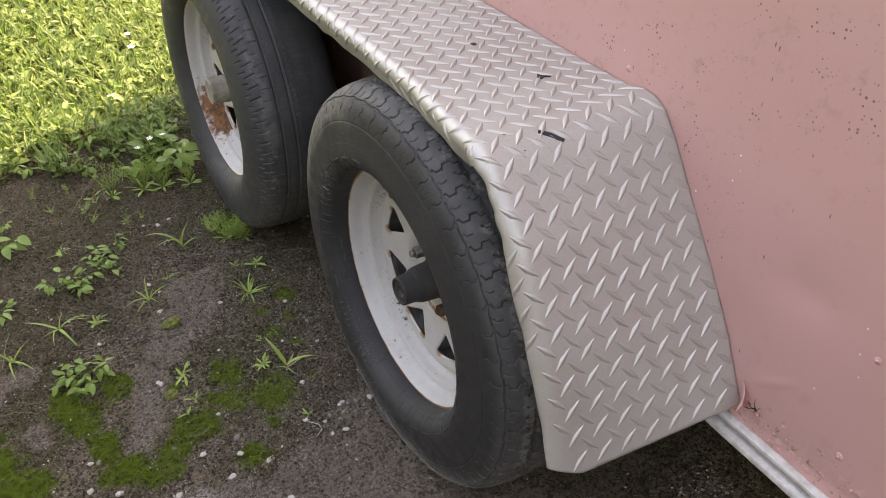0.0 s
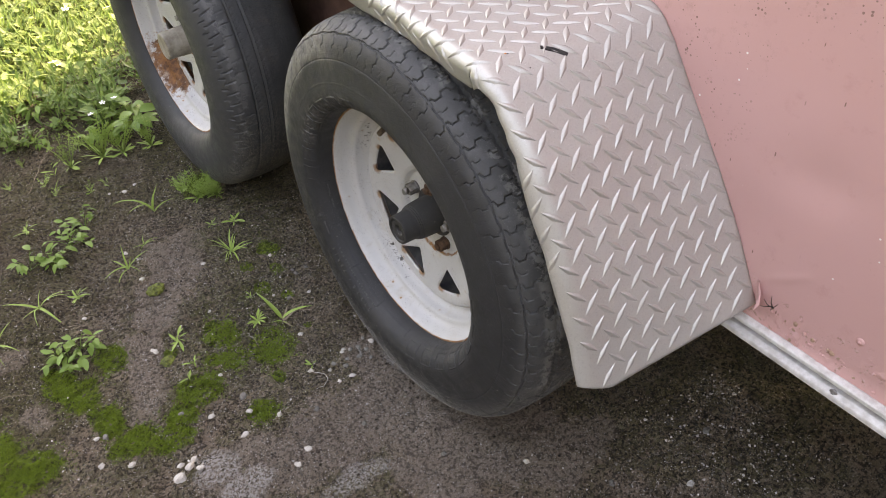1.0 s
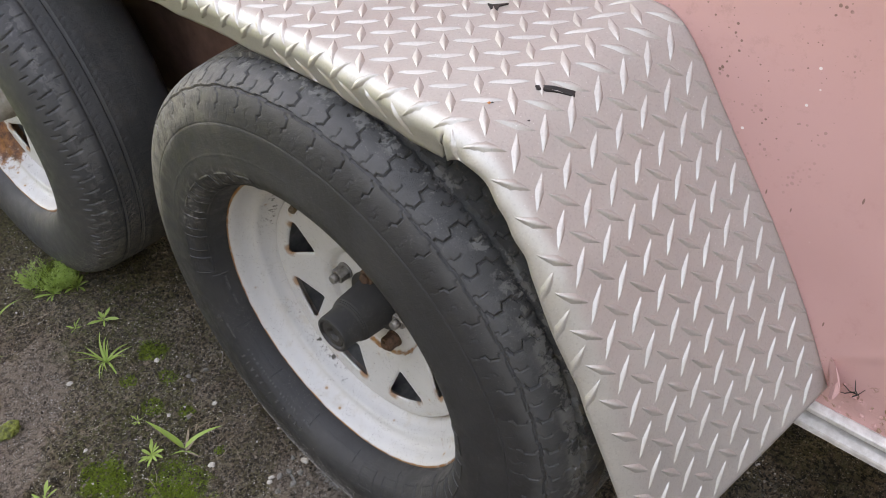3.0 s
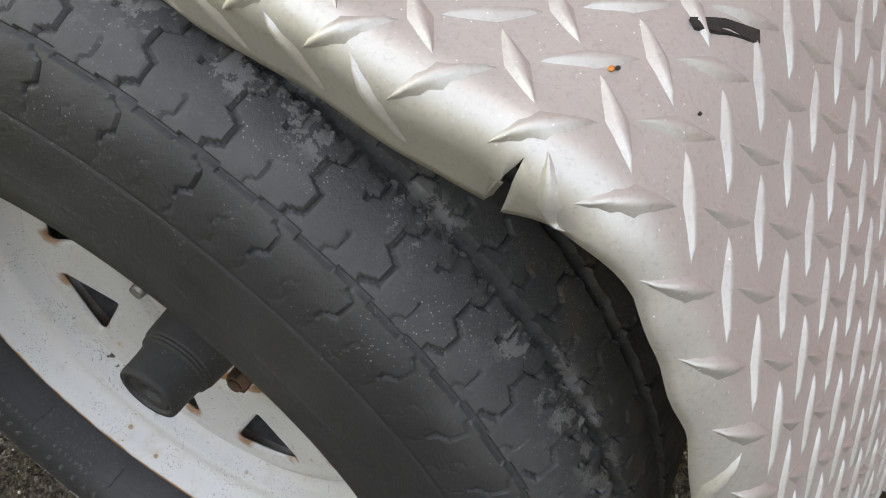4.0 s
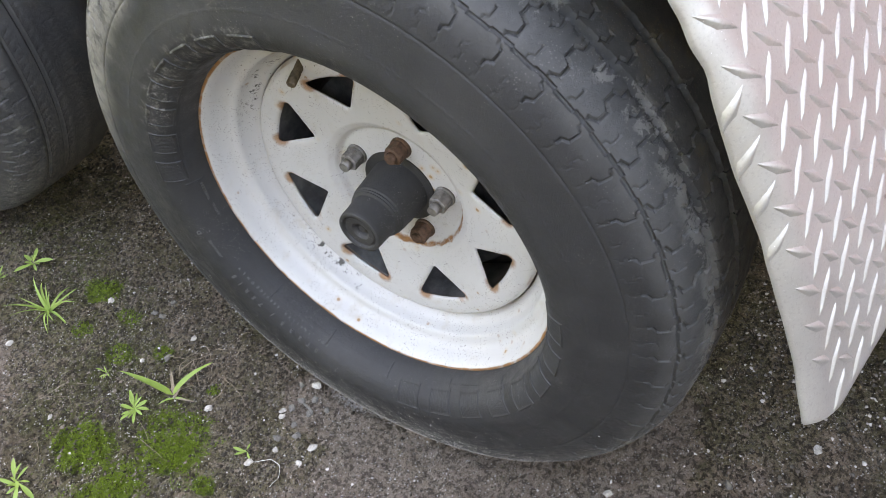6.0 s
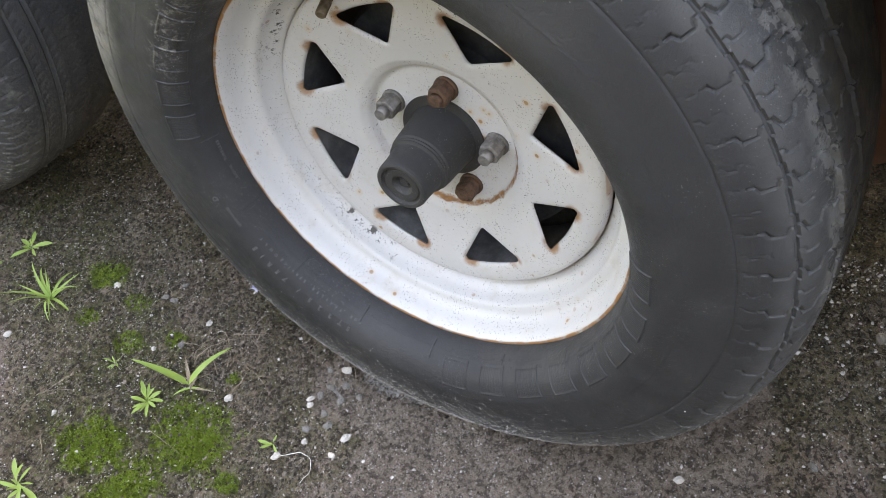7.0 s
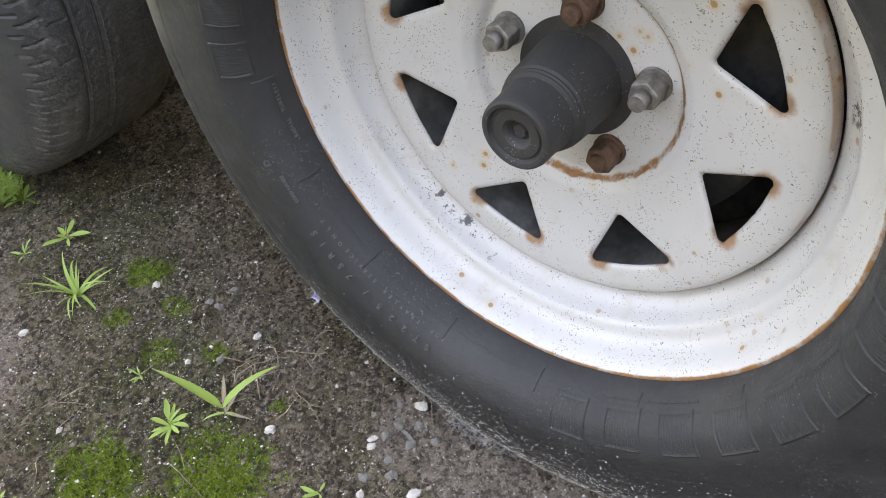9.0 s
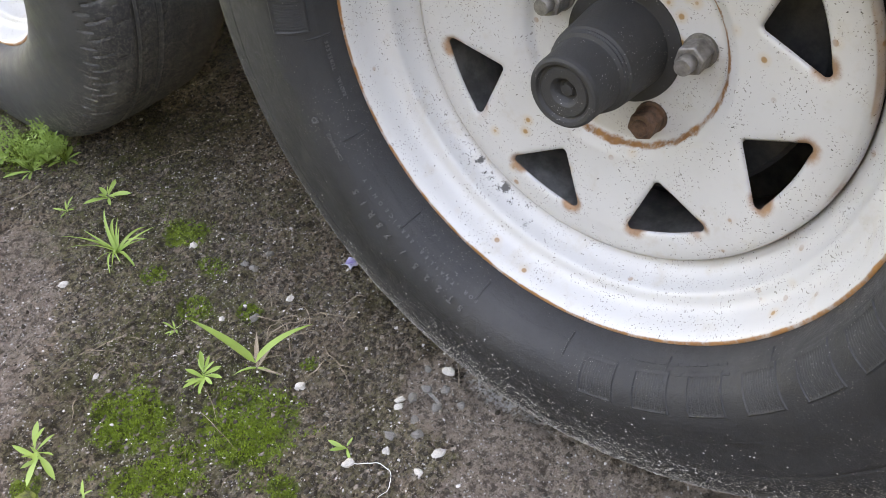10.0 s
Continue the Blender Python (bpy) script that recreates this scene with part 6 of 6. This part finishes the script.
# ---- small things on the fender and the panel ----
def plate_top(x, y):
    """Height of the plate's surface above a place on the plan."""
    lo, hi = 0.0, 0.9
    for _ in range(30):
        mid = (lo + hi) / 2
        lo, hi = (mid, hi) if fender_at(mid, WALL - x)[0].y > y else (lo, mid)
    return fender_at(lo, WALL - x)[0].z


def scrap(name, pts, label):
    """A torn flat strip lying on the plate."""
    bm = bmesh.new()
    top = [bm.verts.new((x, y, plate_top(x, y) + 0.0030)) for x, y in pts]
    low = [bm.verts.new((x, y, plate_top(x, y) + 0.0010)) for x, y in pts]
    bm.faces.new(top[::-1]), bm.faces.new(low)
    for i in range(len(pts)):
        j = (i + 1) % len(pts)
        bm.faces.new((top[i], top[j], low[j], low[i]))
    bmesh.ops.recalc_face_normals(bm, faces=bm.faces)
    me = bpy.data.meshes.new(name)
    bm.to_mesh(me)
    bm.free()
    me.materials.append(SCRAP)
    tagged(new(name, me), label, "tape", "black scraps on the fender")


scrap("tape_scrap", [(0.0692, -0.2313), (0.0767, -0.2374), (0.0815, -0.2415), (0.0867, -0.2476), (0.0936, -0.2540), (0.0895, -0.2562), (0.0848, -0.2520), (0.0800, -0.2472), (0.0735, -0.2418), (0.0668, -0.2345)], "torn strip of black tape on the fender")
scrap("tape_scrap", [(0.1577, -0.1094), (0.1590, -0.1150), (0.1696, -0.1250), (0.1600, -0.1215), (0.1530, -0.1250), (0.1508, -0.1187)], "torn strip of black tape on the fender")
scrap("tape_scrap", [(0.133, 0.020), (0.139, 0.021), (0.140, 0.014), (0.135, 0.013)], "small fleck of black tape on the fender")


def rivet_mesh():
    bm = bmesh.new()
    bmesh.ops.create_uvsphere(bm, u_segments=16, v_segments=8, radius=0.0055)
    for v in bm.verts:
        v.co.x *= 0.45
    bmesh.ops.create_cone(bm, segments=16, radius1=0.0022, radius2=0.0018, depth=0.002, cap_ends=True, matrix=Matrix.Translation((-0.0026, 0, 0)) @ Matrix.Rotation(radians(90), 4, "Y"))
    for f in bm.faces:
        f.smooth = True
    me = bpy.data.meshes.new("rivet")
    bm.to_mesh(me)
    bm.free()
    me.materials.append(PINK)
    return me


RIVET = rivet_mesh()
for y, z in ((-0.190, 0.742), (-0.624, 0.578), (-0.630, 0.423), (0.25, 0.742), (0.69, 0.742), (-0.63, 0.85), (-0.63, 1.12)):
    o = under(new("rivet", RIVET), panel)
    o.location = (WALL + 0.003, y, z)
# bubbles of lifting paint above the rail behind the fender
RUSTY_PINK = plain("rusted_pink_paint", (0.26, 0.17, 0.08), (0.60, 0.37, 0.31), 0.75, 0.0, 130, 0.6)
BUBBLES = [(-0.491, 0.362), (-0.504, 0.376), (-0.516, 0.385), (-0.527, 0.383), (-0.536, 0.383), (-0.527, 0.367), (-0.515, 0.368), (-0.511, 0.358), (-0.55, 0.389), (-0.55, 0.378), (-0.545, 0.361), (-0.565, 0.383), (-0.568, 0.389), (-0.564, 0.357), (-0.571, 0.357), (-0.576, 0.372), (-0.589, 0.388), (-0.599, 0.381), (-0.605, 0.38), (-0.625, 0.372), (-0.64, 0.365), (-0.66, 0.39)]
rngb = random.Random(12)
BUBBLES += [(rngb.gauss(-0.555, 0.045), 0.356 + abs(rngb.gauss(0, 0.020))) for _ in range(46)]
SHAPES = [stone_mesh("paint_blister", PINK, 40 + k, 0.8) for k in range(4)]
BROWN = [stone_mesh("paint_blister", RUSTY_PINK, 50 + k, 0.8) for k in range(2)]
for k, (y, z) in enumerate(BUBBLES):
    for q in range(rngb.choice((1, 2, 3))):
        big = k in (8, 9, 17, 18, 26, 33, 41)
        r = rngb.uniform(0.0016, 0.0040) * (1.35 if big and not q else 1.0) * (0.6 if q else 1.0)
        o = under(new("paint_blister", rngb.choice(BROWN if big or rngb.random() < 0.12 else SHAPES)), panel)
        o.matrix_basis = Matrix.Translation((WALL + 0.004, y + q * rngb.uniform(-0.009, 0.009), z + q * rngb.uniform(-0.007, 0.007))) @ Matrix.Rotation(rngb.uniform(0, 6.28), 4, "X") @ Matrix.Diagonal((r * 0.8, r * rngb.uniform(0.8, 1.3), r, 1))
SCREW = rivet_mesh()
SCREW.materials[0] = NUT_GREY
for y in (-0.63, -0.93, -1.23, -1.53):
    o = under(new("screw", SCREW), trailer)
    o.location = (WALL - 0.012, y, 0.338)


def fleck(x, y, size, material, label, name):
    o = new(name, stone_mesh(name, material, 3, 0.5))
    o.matrix_world = Matrix.Translation((x, y, plate_top(x, y) + 0.0015 + size * 0.3)) @ Matrix.Scale(size, 4)
    tagged(o, label, "debris")


ORANGE = plain("orange_bud", (0.55, 0.16, 0.03), (0.75, 0.30, 0.08), 0.6, 0, 150, 0.2)
fleck(0.026, -0.219, 0.0013, ORANGE, "tiny orange bud lying on the fender", "bud")
fleck(0.028, -0.2205, 0.0010, SCRAP, "tiny black crumb lying on the fender", "crumb")
fleck(0.038, -0.2490, 0.0010, SCRAP, "tiny black crumb lying on the fender", "crumb")


def torn_tab():
    """The ragged pink lip of the panel bent out at the fender's foot."""
    bm = bmesh.new()
    rim = [(0.004, -0.480, 0.424), (-0.003, -0.490, 0.421), (-0.010, -0.499, 0.414), (-0.019, -0.506, 0.404), (-0.024, -0.503, 0.394), (-0.016, -0.499, 0.386), (-0.008, -0.497, 0.389), (0.004, -0.488, 0.386)]
    a = [bm.verts.new((WALL + x, y, z)) for x, y, z in rim]
    b = [bm.verts.new((WALL + x + 0.0015, y + 0.0012, z)) for x, y, z in rim]
    bm.faces.new(a), bm.faces.new(b[::-1])
    for i in range(len(rim)):
        j = (i + 1) % len(rim)
        bm.faces.new((a[j], a[i], b[i], b[j]))
    bmesh.ops.recalc_face_normals(bm, faces=bm.faces)
    return bm


part("torn_tab", torn_tab(), PINK, trailer, "bent torn tab of pink sheet metal")
for k, (dy, dz, turn) in enumerate(((-0.512, 0.402, 0.3), (-0.516, 0.408, 1.2), (-0.509, 0.396, -0.6), (-0.520, 0.402, 2.0))):
    a, b = math.cos(turn) * 0.009, math.sin(turn) * 0.009
    stalk = new("straw", stem_mesh("straw", [(WALL - 0.006, dy - a, dz - b), (WALL - 0.010, dy, dz + 0.001), (WALL - 0.006, dy + a, dz + b)], 0.0007, SCRAP))
    tagged(under(stalk, trailer), "dark straw caught behind the torn tab")
PURPLE = plain("purple_print", (0.10, 0.05, 0.28), (0.55, 0.60, 0.62), 0.5, 0, 45, 0.1)


def wrapper():
    pts = np.array([[(0.006 + 0.004 * i + 0.002 * math.sin(j), 0.262 + 0.0045 * j, 0.006 + 0.0025 * math.sin(i * 1.7 + j)) for j in range(4)] for i in range(4)])
    o = tagged(new("wrapper_scrap", grid_mesh("wrapper_scrap", pts, PURPLE)), "small purple and white plastic wrapper scrap by the tyre", "litter")
    t = o.modifiers.new("thickness", "SOLIDIFY")
    t.thickness = 0.0004


wrapper()
bm = bmesh.new()
box(bm, -0.0018, 0.0018, -0.0125, 0.0125, 0, 0.0016, 0.0004)
me = bpy.data.meshes.new("wood_chip")
bm.to_mesh(me)
bm.free()
me.materials.append(STONE_GREY)
chip = tagged(new("wood_chip", me), "short flat grey wood chip lying on gravel", "wood chip")
chip.matrix_world = Matrix.Translation(on_ground(-0.062, 0.094) + Vector((0, 0, 0.003))) @ Matrix.Rotation(radians(-15), 4, "Z") @ Matrix.Rotation(0.12, 4, "Y")
